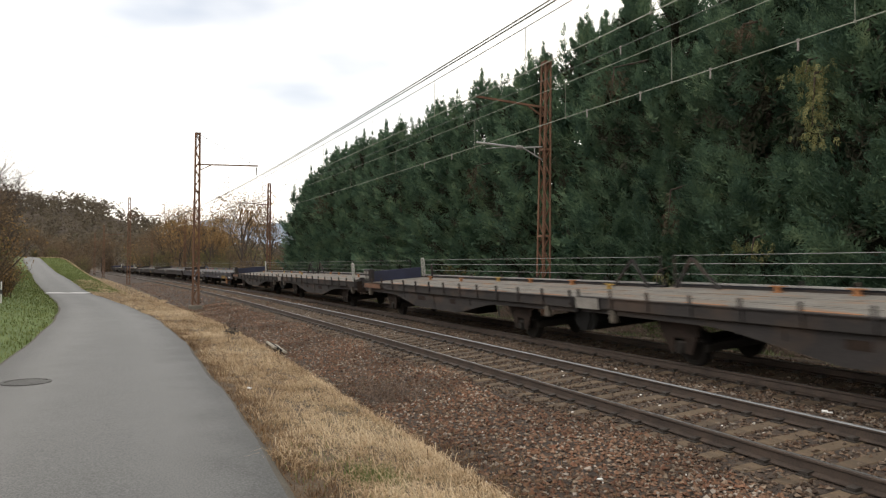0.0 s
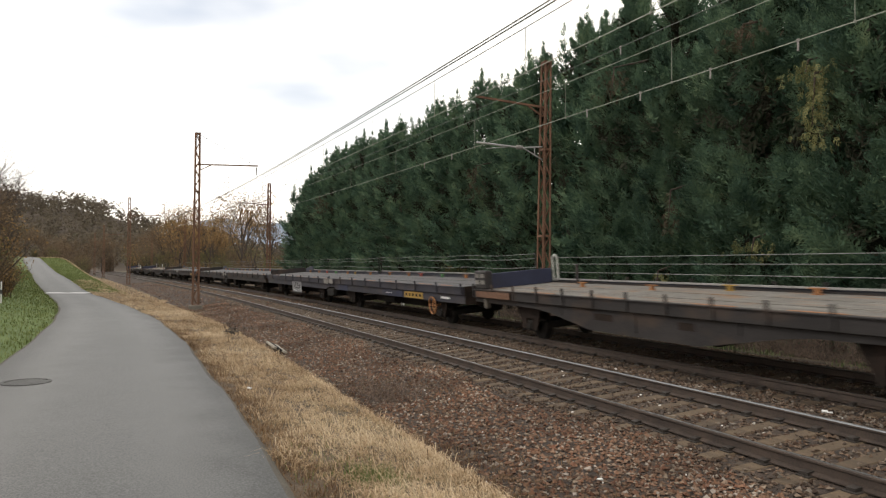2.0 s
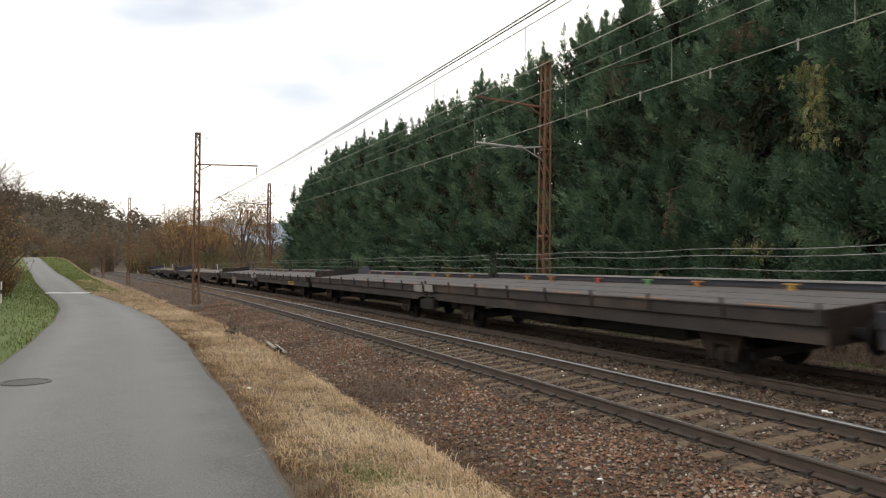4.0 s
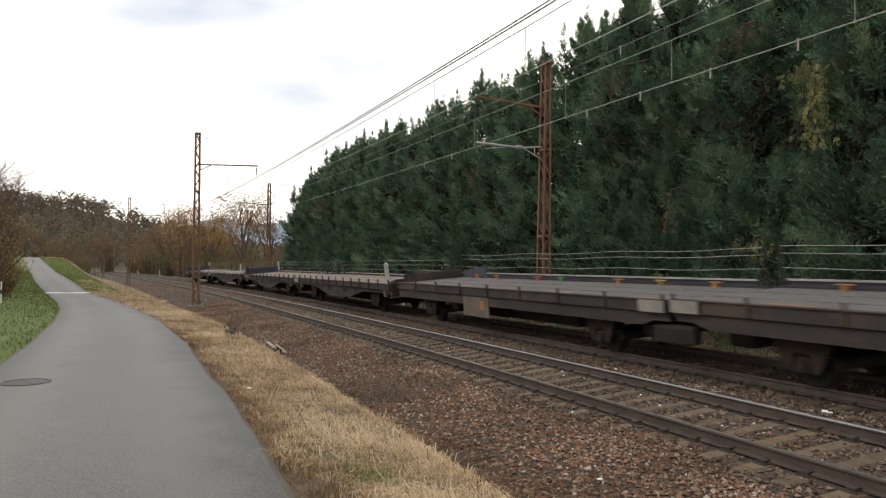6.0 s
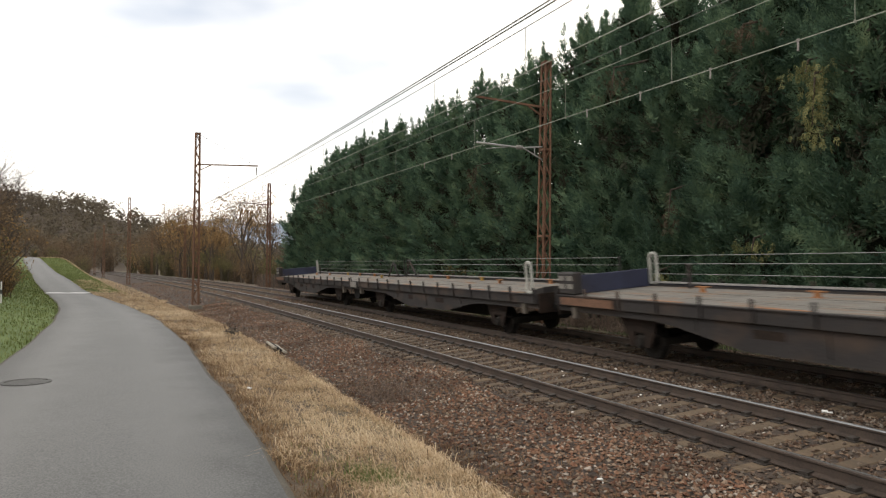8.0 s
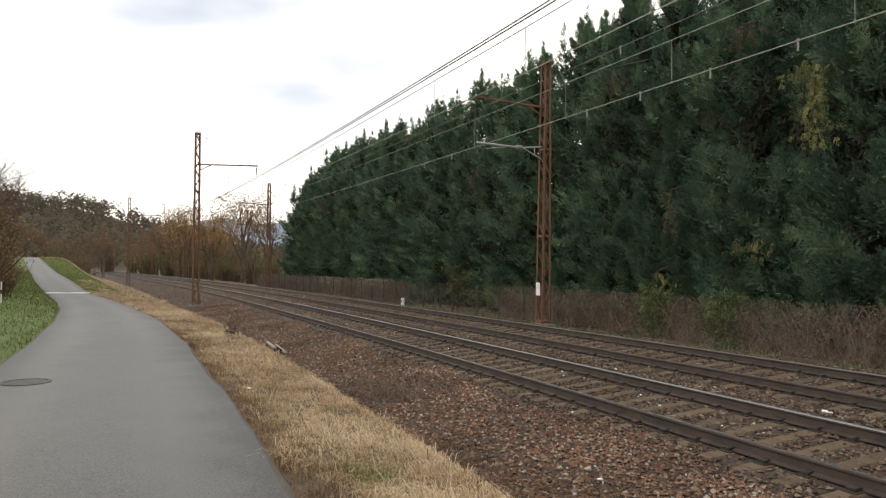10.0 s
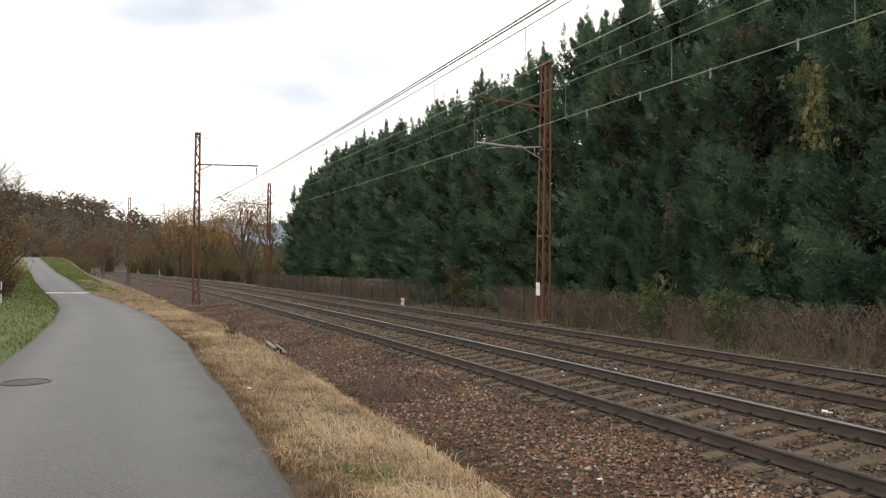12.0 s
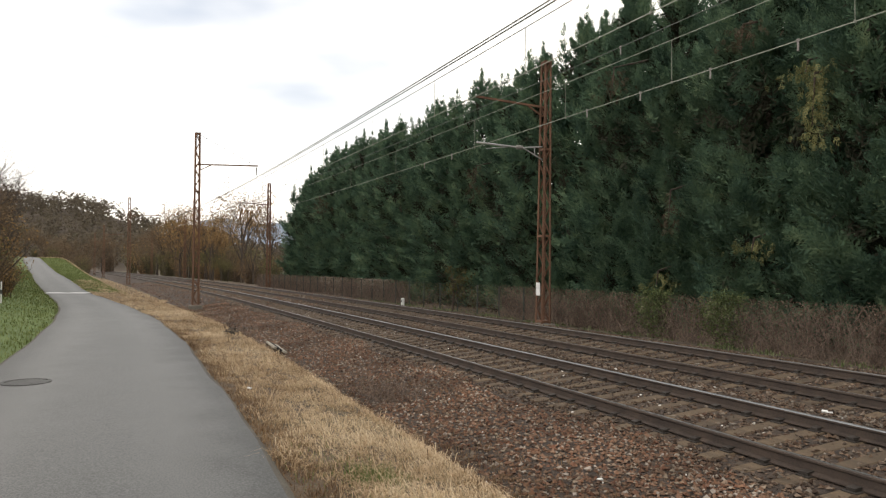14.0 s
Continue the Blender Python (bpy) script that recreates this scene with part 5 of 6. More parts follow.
# ---- wooded hill and far mountain ----
def hill_height(x, y):
    r = 4 + 31 / (1 + np.exp((x + 168) / 16.0)) + 8 * np.exp(-((x + 140) / 30.0) ** 2)
    return (r + 0.8 * np.sin(x * 0.09) + 0.8 * np.sin(x * 0.21 + 1)) * np.clip((y - 285) / 120.0, 0, 1) ** 0.8 * np.exp(-(np.clip(y - 415, 0, None) / 55.0) ** 2)


WOOD_FLOOR = surface("leaf_litter", (0.04, 0.03, 0.02), (0.085, 0.062, 0.042), 0.1, 2, 0.95, bump=0.3)
HX, HY = np.meshgrid(np.linspace(-520, 160, 70), np.linspace(282, 620, 24), indexing="ij")
hv = np.stack([HX, HY, hill_height(HX, HY) - 1.2], -1).reshape(-1, 3)
hq = (np.arange(69)[:, None] * 24 + np.arange(23)[None]).ravel()
hill = mesh_ob("hill", hv, np.stack([hq, hq + 24, hq + 25, hq + 1], 1), [WOOD_FLOOR], smooth=True)
tagged(hill, "low hill under autumn woods", "hill", kind="structure")
rs_w = np.random.RandomState(77)
wn_ = 1800
wx, wy = rs_w.uniform(-310, -30, wn_), 290 + 150 * rs_w.rand(wn_) ** 1.2
wh = rs_w.uniform(5.5, 10, wn_)
wz = hill_height(wx, wy) - 1.2
cards = 38
ph = np.repeat(np.stack([wx, wy, wz], 1), cards, 0)
tt = rs_w.rand(wn_ * cards)
hh = np.repeat(wh, cards)
rad = hh * 0.34 * np.sin(np.clip(tt * 0.85 + 0.15, 0, 1) * math.pi) ** 0.6
aa = rs_w.uniform(0, 2 * math.pi, wn_ * cards)
rj = rad * rs_w.rand(wn_ * cards) ** 0.4
ph += np.stack([rj * np.cos(aa), rj * np.sin(aa), hh * (0.15 + 0.85 * tt)], 1)
wv, wf = leaf_cards(ph, 1, 0.3, 0.74, rs_w)
LEAF_WOOD = foliage("distant_autumn_woods", [(0.094, 0.08, 0.066), (0.115, 0.097, 0.074), (0.138, 0.113, 0.078), (0.11, 0.104, 0.072)], thin=0.2, speckle=0.4)
woods = mesh_ob("hillside_woods", wv, wf, [LEAF_WOOD])
tagged(woods, "brown and olive autumn woods covering the hillside", "woods", kind="stuff")
MOUNTAIN = surface("hazy_mountain", (0.22, 0.27, 0.34), (0.36, 0.42, 0.5), 0.004, 0.03, 1.0, bump=0)
mx = np.linspace(-1500, 300, 50)
mh = np.interp(mx, [-1050, -900, -780, -640], [70, 95, 165, 150]) + 8 * np.sin(mx * 0.004) + 10 * np.sin(mx * 0.013 + 1) + 5 * np.sin(mx * 0.05)
mv = np.concatenate([np.stack([mx, np.full(50, 2500), np.full(50, -20)], 1), np.stack([mx, 2600 + 60 * np.sin(mx * 0.01), mh], 1), np.stack([mx, np.full(50, 2900), np.full(50, -20)], 1)])
mf = [(r * 50 + i, r * 50 + i + 1, (r + 1) * 50 + i + 1, (r + 1) * 50 + i) for r in (0, 1) for i in range(49)]
mountain = mesh_ob("backdrop_mountain", mv, mf, [MOUNTAIN], smooth=True)
tagged(mountain, "hazy blue grey mountain far behind the trees", "mountain", kind="structure")


# ---- fence and overgrown hedge along the far track ----
FENCE_GREEN = surface("dark_green_fence_paint", (0.02, 0.03, 0.024), (0.05, 0.065, 0.05), 4, 40, 0.6, bump=0.1)
fence = new("wire_fence")
fence.location = at(30, 8.5, 0)
for i in range(9, 34):
    s = 8 + 2.2 * i
    p_ = at(s, 8.5, float(ground_z(s, 8.5))) - fence.location
    bm = bmesh.new()
    add_box(bm, p_.x - 0.035, p_.x + 0.035, p_.y - 0.035, p_.y + 0.035, p_.z - 0.2, p_.z + 1.38, bevel=0.01)
    part("fence_post", bm, FENCE_GREEN, fence)
for k in range(7):
    z = 0.15 + k * 0.2
    v, f = sweep([(0.004, 0.0), (-0.002, 0.0035), (-0.002, -0.0035)], np.arange(27.8, 81, 2.2), 8.5, lambda s: float(ground_z(s, 8.5)) + z)
    part_ = mesh_ob("fence_wire", v - np.array(fence.location), f, [FENCE_GREEN], fence)
tagged(fence, "dark green wire fence with slim posts overgrown by hedge", "fence")


def hedge_piece(seed, length, density, name, label, leaves, ivy=0.0):
    """A stretch of twiggy hedge, x along it, trimmed flat on top."""
    rs = np.random.RandomState(seed)
    root = new(name)
    n = int(1250 * length * density / 4)
    x, y = rs.uniform(-length / 2, length / 2, n), rs.normal(size=n) * 0.16
    z0 = rs.uniform(-0.02, 0.9, n) * (rs.rand(n) < 0.6)
    a = np.stack([x, y, z0], 1)
    b = a + np.stack([rs.normal(size=n) * 0.34, rs.normal(size=n) * 0.2, rs.uniform(0.1, 0.8, n)], 1)
    b[:, 2] = np.minimum(b[:, 2], 1.42 + rs.uniform(-0.07, 0.06, n) + 0.06 * np.sin(x * 2.1 + seed))
    v, f = limb_mesh(list(zip(a, b, rs.uniform(0.003, 0.007, n), np.full(n, 0.002))), 3)
    tagged(mesh_ob("twig_tangle", v, f, [TWIG], root), kind="stuff")
    m = int(2600 * length * density / 4)
    c = np.stack([rs.uniform(-length / 2, length / 2, m), rs.normal(size=m) * 0.2, 1.40 * rs.rand(m) ** 0.8 + 0.03], 1)
    v, f = leaf_cards(c, 1, 0.03, 0.03 if leaves is LEAF_HEDGE else 0.045, rs)
    tagged(mesh_ob("dry_foliage", v, f, [leaves], root), kind="stuff")
    if ivy:
        m = int(1900 * ivy)
        cx = rs.normal(size=m) * 0.42 * ivy
        c = np.stack([cx, 0.24 + rs.normal(size=m) * 0.08, 1.56 * rs.rand(m) ** 0.6 + 0.02], 1)
        c[:, 0] += 0.3 * np.sin(c[:, 2] * 3.0 + seed)
        v, f = leaf_cards(c, 1, 0.05, 0.042, rs)
        tagged(mesh_ob("ivy", v, f, [LEAF_IVY], root, "variegated green ivy"), kind="stuff")
    tagged(root, label, "hedge", "hedge along the fence")
    return root


LEAF_HEDGE = foliage("dry_hedge_leaves", [(0.08, 0.056, 0.042), (0.128, 0.094, 0.068), (0.17, 0.13, 0.096), (0.22, 0.175, 0.13)], thin=0.2, speckle=0.4)
LEAF_HEDGE_PALE = foliage("pale_backed_hedge_leaves", [(0.11, 0.08, 0.06), (0.2, 0.155, 0.12), (0.46, 0.43, 0.37)], thin=0.2)
dense = [hedge_piece(60, 3.2, 1.2, "overgrown_hedge", "dense brown leafless hedge trimmed flat", LEAF_HEDGE), hedge_piece(61, 3.2, 1.2, "overgrown_hedge", "dense brown leafless hedge trimmed flat", LEAF_HEDGE)]
ivied = hedge_piece(62, 3.2, 1.0, "overgrown_hedge", "brown hedge with climbing green ivy", LEAF_HEDGE, 1.0)
pale = hedge_piece(64, 3.2, 1.1, "overgrown_hedge", "brown hedge with pale withered leaves", LEAF_HEDGE_PALE)
thin_ = hedge_piece(63, 3.2, 0.13, "overgrown_hedge", "thin leafy growth on a wire fence", LEAF_OLIVE)
used_h = set()
for i in range(26):
    s = 7.5 + 3.0 * i
    ob = thin_ if 30 < s < 43 else (ivied if i in (3, 4) else pale if 43 < s < 62 and i % 3 else dense[i % 2])
    if ob.name in used_h:
        ob = copy_thing(ob, Matrix())
    used_h.add(ob.name)
    ob.matrix_basis = pose(*at(s, 8.72, float(ground_z(s, 8.72)) - 0.03), 0, 0, math.degrees(along(s)) + (180 if i % 4 == 1 else 0))
sap = broad_tree(52, 2.9, LEAF_OLIVE, 7, 0.07, 0.35, 0.16, label="slender sapling with yellowing leaves by the fence", name="sapling", depth=3)
stand(sap, 34.4, 8.2, 40)

# ---- ballast stones ----
def stones(name, s_, o_, size, material, rs, label):
    n = len(s_)
    base = np.array([(1, 0, 0), (-1, 0, 0), (0, 1, 0), (0, -1, 0), (0, 0, 1), (0, 0, -1)], float)
    v = base[None] * rs.uniform(0.55, 1.25, (n, 6, 1)) + rs.normal(size=(n, 6, 3)) * 0.25
    ang = rs.uniform(0, 2 * math.pi, n)
    c, s2 = np.cos(ang), np.sin(ang)
    v = np.stack([v[..., 0] * c[:, None] - v[..., 1] * s2[:, None], v[..., 0] * s2[:, None] + v[..., 1] * c[:, None], v[..., 2] * 0.75], -1)
    v *= size[:, None, None]
    v += place(s_, o_, ground_z(s_, o_) + size * rs.uniform(-0.1, 0.7, n))[:, None]
    f = np.array([(0, 2, 4), (2, 1, 4), (1, 3, 4), (3, 0, 4), (2, 0, 5), (1, 2, 5), (3, 1, 5), (0, 3, 5)])
    faces = (np.arange(n)[:, None, None] * 6 + f[None]).reshape(-1, 3)
    return tagged(mesh_ob(name, v.reshape(-1, 3), faces, [material]), label, "ballast", kind="stuff")


rs_s = np.random.RandomState(101)
n_near = 35000
sn = 3.5 + 46 * rs_s.rand(n_near) ** 1.7
on = -3.75 + 3.2 * rs_s.rand(n_near) ** 0.85 + 0.25 * np.sin(sn * 0.9)
stones("ballast_shoulder", sn, on, rs_s.uniform(0.018, 0.038, n_near), STONE, rs_s, "loose reddish brown crushed stone ballast")
n_in = 30000
si = 4 + 50 * rs_s.rand(n_in) ** 1.5
oi = rs_s.uniform(-0.7, 7.4, n_in)
n_c = 17000
si = np.concatenate([si, 5 + 22 * rs_s.rand(n_c) ** 1.2])
oi = np.concatenate([oi, rs_s.uniform(-0.7, 6.6, n_c)])
n_in += n_c
keep = np.ones(n_in, bool)
for ro in (0, GAUGE, FAR, FAR + GAUGE):
    keep &= np.abs(oi - ro) > 0.15
for ro, phase in ((0.0, 12.8387), (FAR, 20.7291)):
    on_sleeper = (np.abs(np.mod(si - phase + 0.3, 0.6) - 0.3) < 0.12) & (oi > ro - 0.5) & (oi < ro + GAUGE + 0.5)
    keep &= ~on_sleeper | (rs_s.rand(n_in) < 0.16)
stones("track_ballast", si[keep], oi[keep], rs_s.uniform(0.02, 0.041, n_in)[keep], STONE_DARK, rs_s, "dark brown ballast between the rails")
n_far = 9000
sf = 42 + 70 * rs_s.rand(n_far)
stones("far_ballast", sf, rs_s.uniform(-3.6, 7.0, n_far), rs_s.uniform(0.035, 0.06, n_far), STONE, rs_s, "loose brown ballast farther along the tracks")
n_p = 260
sp = 4 + 40 * rs_s.rand(n_p) ** 1.3
stones("pale_chips", sp, rs_s.uniform(-3.2, 3.4, n_p), rs_s.uniform(0.014, 0.03, n_p), STONE_PALE, rs_s, "scattered pale limestone chips")


# ---- grass ----
def blades(name, s_, o_, length, width, lean, material, rs, label, lift=0.0, az=None):
    n = len(s_)
    p = place(s_, o_, ground_z(s_, o_) - 0.01 + lift)
    az = rs.uniform(0, 2 * math.pi, n) if az is None else az
    d = np.stack([np.cos(az), np.sin(az), np.zeros(n)], 1)
    w = np.stack([-np.sin(az), np.cos(az), np.zeros(n)], 1) * (width / 2)[:, None]
    up = np.array([0, 0, 1.0])
    m1 = p + d * (length * lean * 0.35)[:, None] + up * (length * (1 - lean * 0.6) * 0.62)[:, None]
    tip = p + d * (length * lean)[:, None] + up * (length * (1 - lean) * 0.9 + 0.012)[:, None]
    v = np.stack([p - w, p + w, m1 + w * 0.7, tip, m1 - w * 0.7], 1).reshape(-1, 3)
    b = np.arange(n)[:, None] * 5
    f = [tuple(r) for r in (b + np.array([0, 1, 2, 4]))] + [tuple(r) for r in (b + np.array([4, 2, 3]))]
    return tagged(mesh_ob(name, v, f, [material]), label, "grass", kind="stuff")


DRY = foliage("straw_grass", [(0.17, 0.108, 0.063), (0.37, 0.265, 0.158), (0.53, 0.405, 0.262), (0.68, 0.56, 0.39)], thin=0.3)
FRESH = foliage("fresh_grass", [(0.088, 0.108, 0.036), (0.145, 0.172, 0.06), (0.215, 0.235, 0.092)], thin=0.3)
rs_g = np.random.RandomState(202)
nt = 6200
st = 3.2 + 55 * rs_g.rand(nt) ** 1.7
rr_t = np.interp(st, ROAD_S, ROAD_R)
edge_t = -3.85 + 0.3 * np.sin(st * 0.9) + 0.2 * np.sin(st * 2.3) + 0.2 * rs_g.normal(size=nt)
rr_t = rr_t + np.interp(st, [3, 9, 16, 26], [0.24, 0.18, 0.08, 0.0]) * (0.75 + 0.35 * np.sin(st * 2.7))
ot = rr_t + 0.04 + (edge_t - rr_t) * rs_g.rand(nt) ** 0.85
per_t = 16
size_t = np.repeat(rs_g.uniform(0.55, 1.1, nt) + 0.6 * (rs_g.rand(nt) < 0.14), per_t)
lay_t = np.repeat(rs_g.uniform(0, 2 * math.pi, nt) * 0.35 + 2.2, per_t)
sg = np.repeat(st, per_t) + rs_g.normal(size=nt * per_t) * 0.07 * size_t
og = np.repeat(ot, per_t) + rs_g.normal(size=nt * per_t) * 0.06 * size_t
og = np.maximum(og, np.interp(sg, ROAD_S, ROAD_R) - 0.02)
blades("dry_grass", sg, og, rs_g.uniform(0.09, 0.25, len(sg)) * size_t, rs_g.uniform(0.003, 0.0075, len(sg)) * (1 + sg * 0.045), rs_g.uniform(0.66, 1.0, len(sg)), DRY, rs_g, "matted straw-coloured dry grass verge",
       az=lay_t + rs_g.normal(size=len(sg)) * 1.1)
nr = 520
sr_ = 5.5 + 9 * rs_g.rand(nr) ** 1.1
or_ = -3.75 + np.abs(rs_g.normal(size=nr)) * np.interp(sr_, [5.5, 8, 11, 14], [0.75, 0.6, 0.4, 0.2])
ne = 420
se_ = 3.6 + 16 * rs_g.rand(ne) ** 1.3
sr_ = np.concatenate([sr_, se_])
or_ = np.concatenate([or_, np.interp(se_, ROAD_S, ROAD_R) + 0.06 + np.abs(rs_g.normal(size=ne)) * 0.2])
nr += ne
sr_, or_ = np.repeat(sr_, 14) + rs_g.normal(size=nr * 14) * 0.07, np.repeat(or_, 14) + rs_g.normal(size=nr * 14) * 0.06
RUSSET = foliage("russet_withered_grass", [(0.09, 0.055, 0.032), (0.19, 0.12, 0.066), (0.32, 0.22, 0.125)], thin=0.3)
blades("russet_grass", sr_, or_, rs_g.uniform(0.06, 0.2, len(sr_)), rs_g.uniform(0.005, 0.009, len(sr_)), rs_g.uniform(0.4, 0.95, len(sr_)), RUSSET, rs_g, "withered russet grass along path and ballast")
nw = 9000
sw = 4 + 42 * rs_g.rand(nw) ** 1.5
ow = -3.75 + 0.3 * np.sin(sw * 0.9) + np.where(rs_g.rand(nw) < 0.3, rs_g.uniform(0, 1.2, nw), rs_g.normal(size=nw) * 0.34)
blades("withered_weeds", sw, ow, rs_g.uniform(0.05, 0.2, nw), rs_g.uniform(0.004, 0.009, nw) * (1 + sw * 0.03), rs_g.uniform(0.2, 0.9, nw), LEAF_BROWN, rs_g, "withered reddish brown weeds at the foot of the ballast")
nv = 4200
sv = 9 + 40 * rs_g.rand(nv)
ov = 7.3 + 1.3 * rs_g.rand(nv) ** 0.6
kv = np.sin(sv * 1.3) + np.sin(sv * 3.1 + 1) + rs_g.normal(size=nv) * 0.5 > 0.2
blades("fence_foot_weeds", sv[kv], ov[kv], rs_g.uniform(0.08, 0.3, kv.sum()), rs_g.uniform(0.012, 0.03, kv.sum()), rs_g.uniform(0.2, 0.9, kv.sum()), LEAF_IVY, rs_g, "green weeds along the foot of the hedge")
n2 = 1500
s2 = np.concatenate([5.75 + rs_g.normal(size=1100) * 0.15, 5.9 + rs_g.normal(size=400) * 0.5])
o2 = np.concatenate([-5.25 + rs_g.normal(size=1100) * 0.12, -5.4 + rs_g.normal(size=400) * 0.25])
blades("green_tuft", s2, np.maximum(o2, -5.85), rs_g.uniform(0.05, 0.14, n2), rs_g.uniform(0.004, 0.008, n2), rs_g.uniform(0.3, 0.8, n2), FRESH, rs_g, "fresh green grass tuft in the dry verge")
n3 = 20000
s3 = 9 + 70 * rs_g.rand(n3) ** 1.4
rl3 = np.interp(s3, ROAD_S, ROAD_L)
o3 = rl3 - 0.02 - 5.5 * rs_g.rand(n3) ** 1.3
blades("bank_grass", s3, o3, rs_g.uniform(0.06, 0.16, n3) * (1 + 0.01 * s3), rs_g.uniform(0.009, 0.016, n3) * (1 + 0.03 * s3), rs_g.uniform(0.3, 0.8, n3), FRESH, rs_g, "short green grass bank beside the path")
n4 = 14000
s4 = 45 + 80 * rs_g.rand(n4)
rr4 = np.interp(s4, ROAD_S, ROAD_R)
o4 = rr4 + 0.05 + 2.9 * rs_g.rand(n4) ** 1.15
blades("far_verge_grass", s4, o4, rs_g.uniform(0.08, 0.2, n4), rs_g.uniform(0.03, 0.06, n4), rs_g.uniform(0.3, 0.8, n4), FRESH, rs_g, "green grass verge where the path climbs")


# fallen leaves along the path's edge and at the foot of the ballast
LEAF_LITTER = foliage("fallen_leaves", [(0.12, 0.075, 0.045), (0.19, 0.12, 0.07), (0.27, 0.18, 0.11)], thin=0.15)
n5 = 4600
s5 = 3.5 + 40 * rs_g.rand(n5) ** 1.6
near_path = rs_g.rand(n5) < 0.45
o5 = np.where(near_path, np.interp(s5, ROAD_S, ROAD_R) + np.abs(rs_g.normal(size=n5)) * 0.22, -3.85 + rs_g.normal(size=n5) * 0.3)
lv, lf = leaf_cards(place(s5, o5, ground_z(s5, o5) + 0.02), 1, 0.012, 0.013, rs_g)
tagged(mesh_ob("fallen_leaf_litter", lv, lf, [LEAF_LITTER]), "scattered brown fallen leaves beside the path", "leaf litter", kind="stuff")
n6 = 9000
s6 = 46 + 110 * rs_g.rand(n6)
rr6 = np.interp(s6, ROAD_S, ROAD_R)
o6 = rr6 + 2.6 + (-4.0 - rr6 - 2.6) * rs_g.rand(n6)
blades("dry_weeds", s6, o6, rs_g.uniform(0.1, 0.4, n6), rs_g.uniform(0.03, 0.07, n6), rs_g.uniform(0.3, 0.9, n6), DRY, rs_g, "withered straw-coloured weeds on the embankment")


# ---- small things ----
def flat_on(ob, s, o, z, turn=0.0):
    ob.matrix_basis = pose(*at(s, o, z), 0, 0, math.degrees(along(s)) + turn)
    return ob


# manhole cover in the path
WORN_IRON = surface("worn_dusty_iron", (0.042, 0.041, 0.039), (0.09, 0.088, 0.084), 6, 60, 0.8, bump=0.3)
manhole = new("manhole_cover")
bm = bmesh.new()
add_rod(bm, (0, 0, -0.03), (0, 0, 0.008), 0.30, n=40)
part("lid", bm, WORN_IRON, manhole)
ring = bmesh.new()
for j in range(40):
    a, b = 2 * math.pi * j / 40, 2 * math.pi * (j + 1) / 40
    add_bar(ring, (0.345 * math.cos(a), 0.345 * math.sin(a), 0.002), (0.345 * math.cos(b), 0.345 * math.sin(b), 0.002), 0.05, 0.02)
part("frame_ring", ring, WORN_IRON, manhole)
for j in range(5):
    part("lid_rib", box(-0.22, 0.22, -0.2 + j * 0.1 - 0.012, -0.2 + j * 0.1 + 0.012, 0.006, 0.012), WORN_IRON, manhole)
tagged(manhole, "round cast iron manhole cover set in the asphalt path", "manhole")
MH = (11.31, -8.29)
flat_on(manhole, MH[0], MH[1], 0.5 + 0.018)
manhole.scale = (0.82, 0.82, 1)

stripe = part("road_marking", box(-0.42, 0.42, -0.98, 0.98, 0.0, 0.006), LINE_PAINT)
tagged(stripe, "white painted line across the path", "road marking", kind="structure")
flat_on(stripe, 42.16, -9.47, 0.556, -13.6)

marker = new("kilometre_marker")
bm = bmesh.new()
add_box(bm, -0.11, 0.11, -0.07, 0.07, -0.2, 0.42, bevel=0.03)
part("stone", bm, WHITE_PAINT, marker)
part("number_bar", box(-0.06, 0.06, 0.071, 0.075, 0.2, 0.3), IRON, marker)
tagged(marker, "small white trackside marker stone", "marker")
flat_on(marker, 37.8, 6.85, float(ground_z(37.8, 6.85)))

plate = part("mast_plate", box(-0.13, 0.13, -0.012, 0.012, -0.24, 0.24, bevel=0.004), WHITE_PAINT)
tagged(plate, "white enamel plate on a catenary mast", "sign")
flat_on(plate, 24.2, 7.03, 1.23)

board = new("broken_board")
for k in range(3):
    part("plank", box(-0.33 + 0.04 * k, 0.33 - 0.03 * k, -0.15 + k * 0.11, -0.08 + k * 0.11, 0.0, 0.045, bevel=0.008), PALE_WOOD if k != 1 else STEEL_DARK, board)
for x in (-0.24, 0.22):
    part("batten", box(x - 0.04, x + 0.04, -0.15, 0.14, -0.03, 0.0), SLEEPER, board)
tagged(board, "broken weathered pale board lying on the dry verge", "board")
board.matrix_basis = pose(*at(15.1, -4.36, float(ground_z(15.1, -4.36)) + 0.15), 24, -8, math.degrees(along(15.7)) + 8) @ Matrix.Scale(0.95, 4)

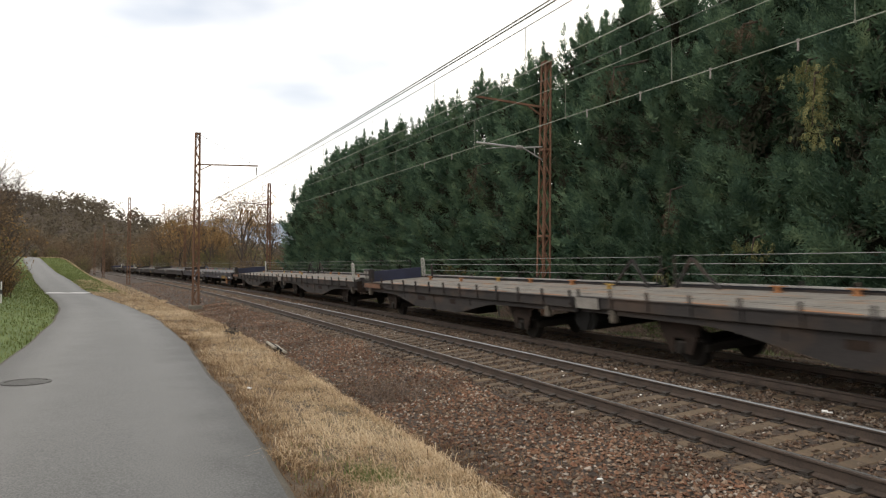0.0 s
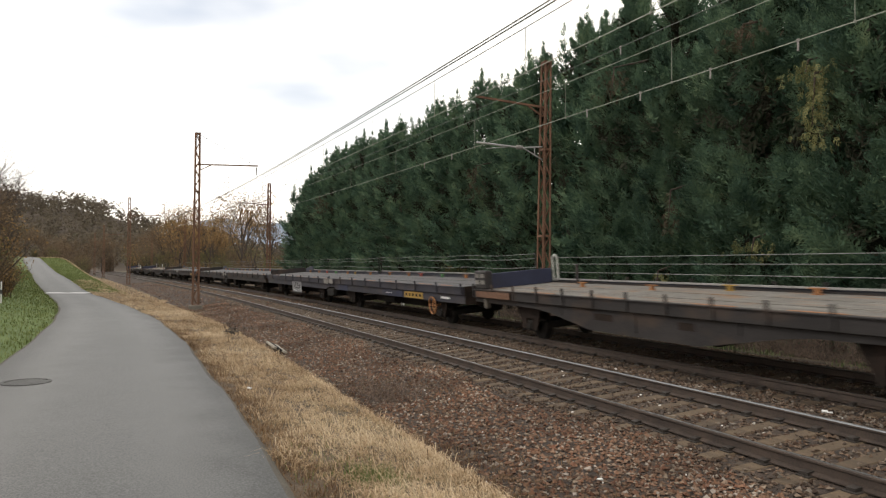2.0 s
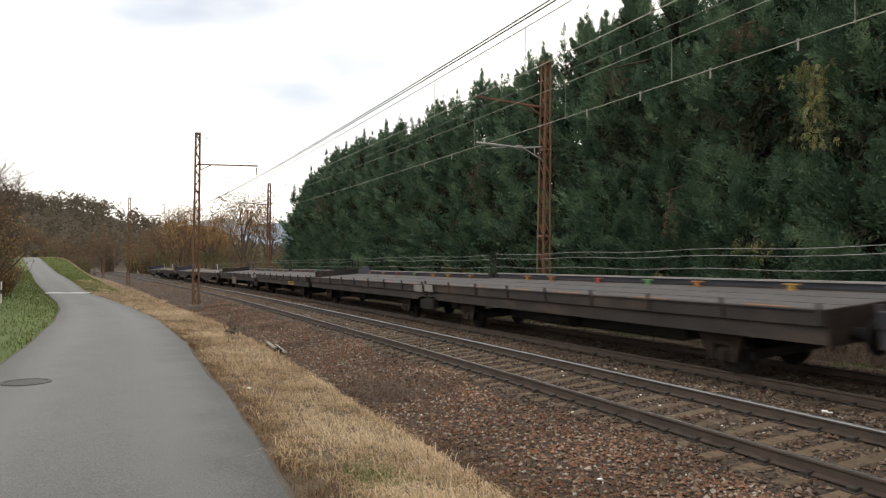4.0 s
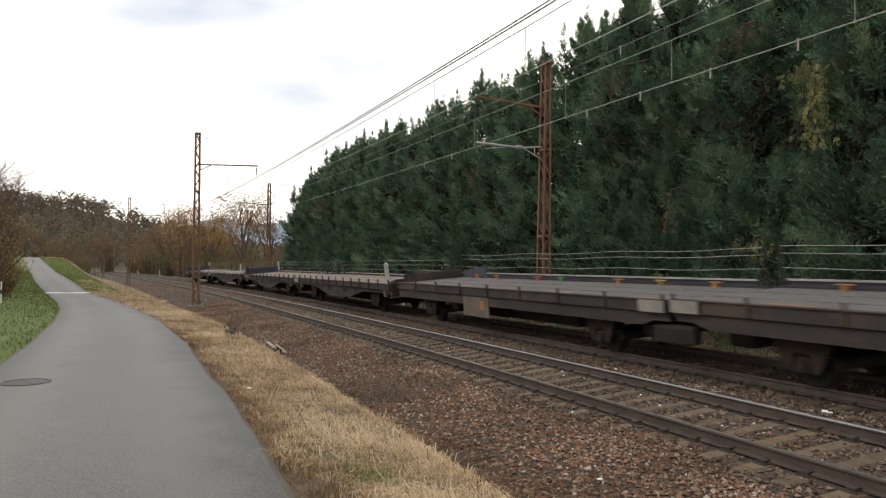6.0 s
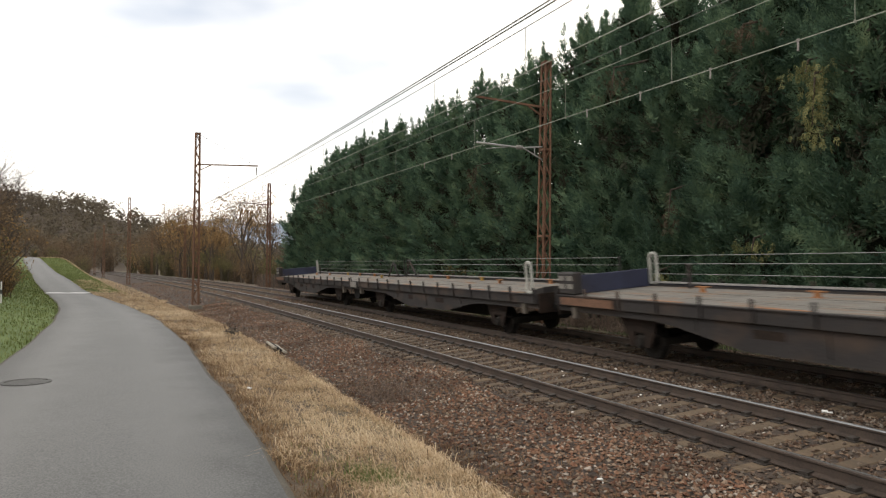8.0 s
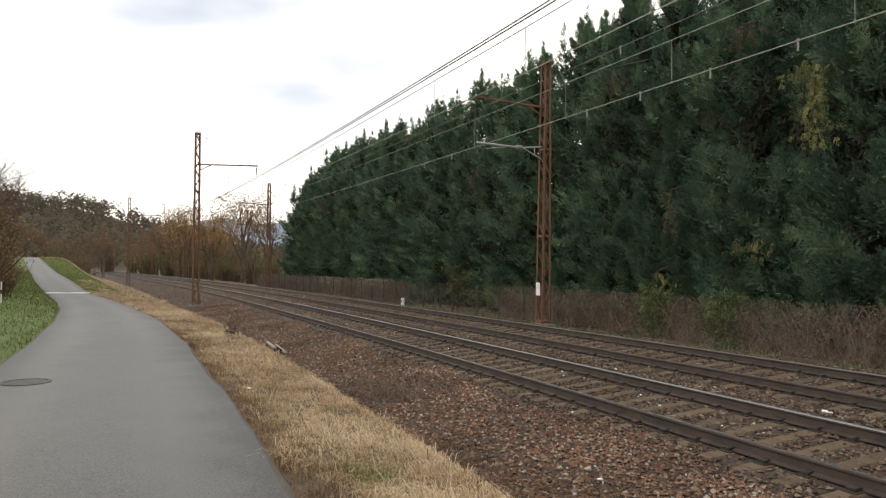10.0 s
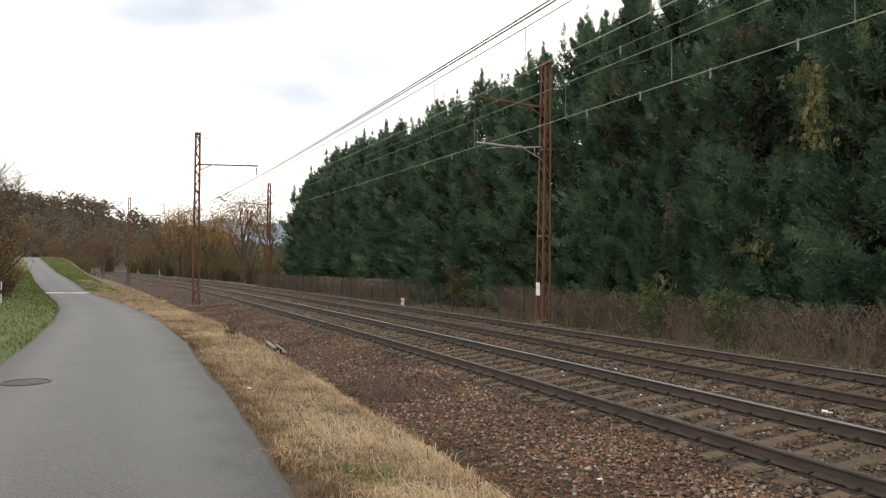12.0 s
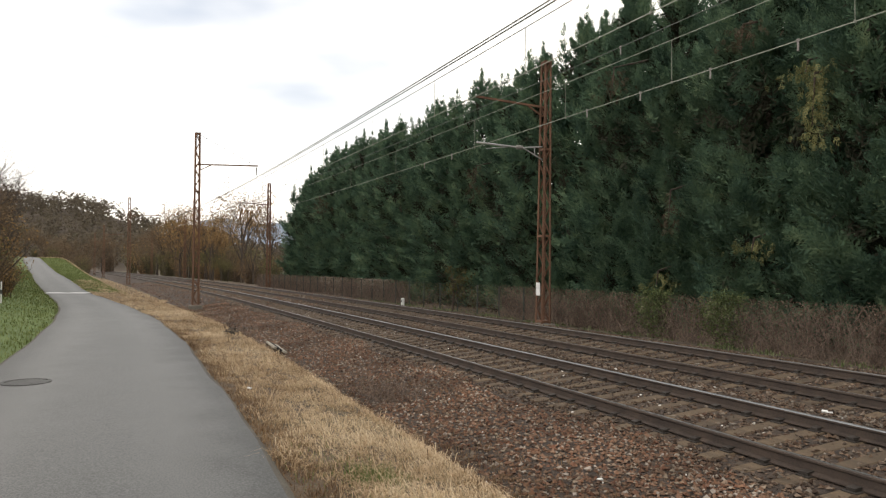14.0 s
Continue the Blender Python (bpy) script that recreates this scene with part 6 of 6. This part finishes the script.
for s, o, r in ((18.0, -4.8, 0.2), (9.1, -4.93, 0.06)):
    stump = new("weed_clump")
    rs_ = np.random.RandomState(int(s * 10))
    n = 60 if r > 0.1 else 12
    v, f = leaf_cards(np.stack([rs_.normal(size=n) * r * 0.5, rs_.normal(size=n) * r * 0.5, np.abs(rs_.normal(size=n)) * r * 0.5 + 0.04], 1), 2, 0.03, 0.032 if r > 0.1 else 0.016, rs_)
    mesh_ob("foliage", v, f, [LEAF_GREY], stump)
    tagged(stump, "withered grey brown weed clump on the verge", "weed", "weed clumps")
    flat_on(stump, s, o, float(ground_z(s, o)) + 0.06)

bramble = new("bramble_patch")
rs_ = np.random.RandomState(404)
n = 270
a = np.stack([rs_.normal(size=n) * 0.5, rs_.normal(size=n) * 0.36, rs_.uniform(-0.02, 0.05, n)], 1)
b = a + np.stack([rs_.normal(size=n) * 0.22, rs_.normal(size=n) * 0.22, rs_.uniform(0.08, 0.42, n)], 1)
v, f = limb_mesh(list(zip(a, b, np.full(n, 0.005), np.full(n, 0.002))), 3)
tagged(mesh_ob("stem_tangle", v, f, [TWIG], bramble), kind="stuff")
v, f = leaf_cards(b, 1, 0.06, 0.02, rs_)
mesh_ob("foliage", v, f, [LEAF_BROWN], bramble)
tagged(bramble, "dark leafless bramble patch on the ballast", "bramble")
flat_on(bramble, 13.8, -2.4, float(ground_z(13.8, -2.4)))

post = new("delineator_post")
bm = bmesh.new()
add_rod(bm, (0, 0, -0.2), (0, 0, 0.7), 0.026, 0.022, 8)
part("shaft", bm, WHITE_PAINT, post)
bm = bmesh.new()
add_rod(bm, (0, 0, 0.3), (0, 0, 0.44), 0.028, n=8)
part("reflector_band", bm, IRON, post)
tagged(post, "slim white post with a dark band in the grass", "post")
flat_on(post, 28.4, -10.75, float(ground_z(28.4, -10.75)))

for s, o, w in ((10.05, -5.6, 0.06), (8.0, -4.1, 0.055), (8.15, 2.45, 0.09), (8.02, 2.4, 0.07), (7.4, -2.0, 0.07), (10.9, 2.9, 0.06)):
    litter = new("litter")
    bm = bmesh.new()
    add_box(bm, -w / 2, w / 2, -w / 3, w / 3, 0, w * 0.3, bevel=w * 0.08)
    for v_ in bm.verts:
        v_.co += Vector((random.uniform(-1, 1), random.uniform(-1, 1), random.uniform(-1, 1))) * w * 0.08
    bm2 = part("crumpled_scrap", bm, WHITE_PAINT, litter)
    tagged(litter, "small crumpled white scrap of litter", "litter", "litter")
    flat_on(litter, s, o, float(ground_z(s, o)) + 0.03, random.uniform(0, 90))

motions()
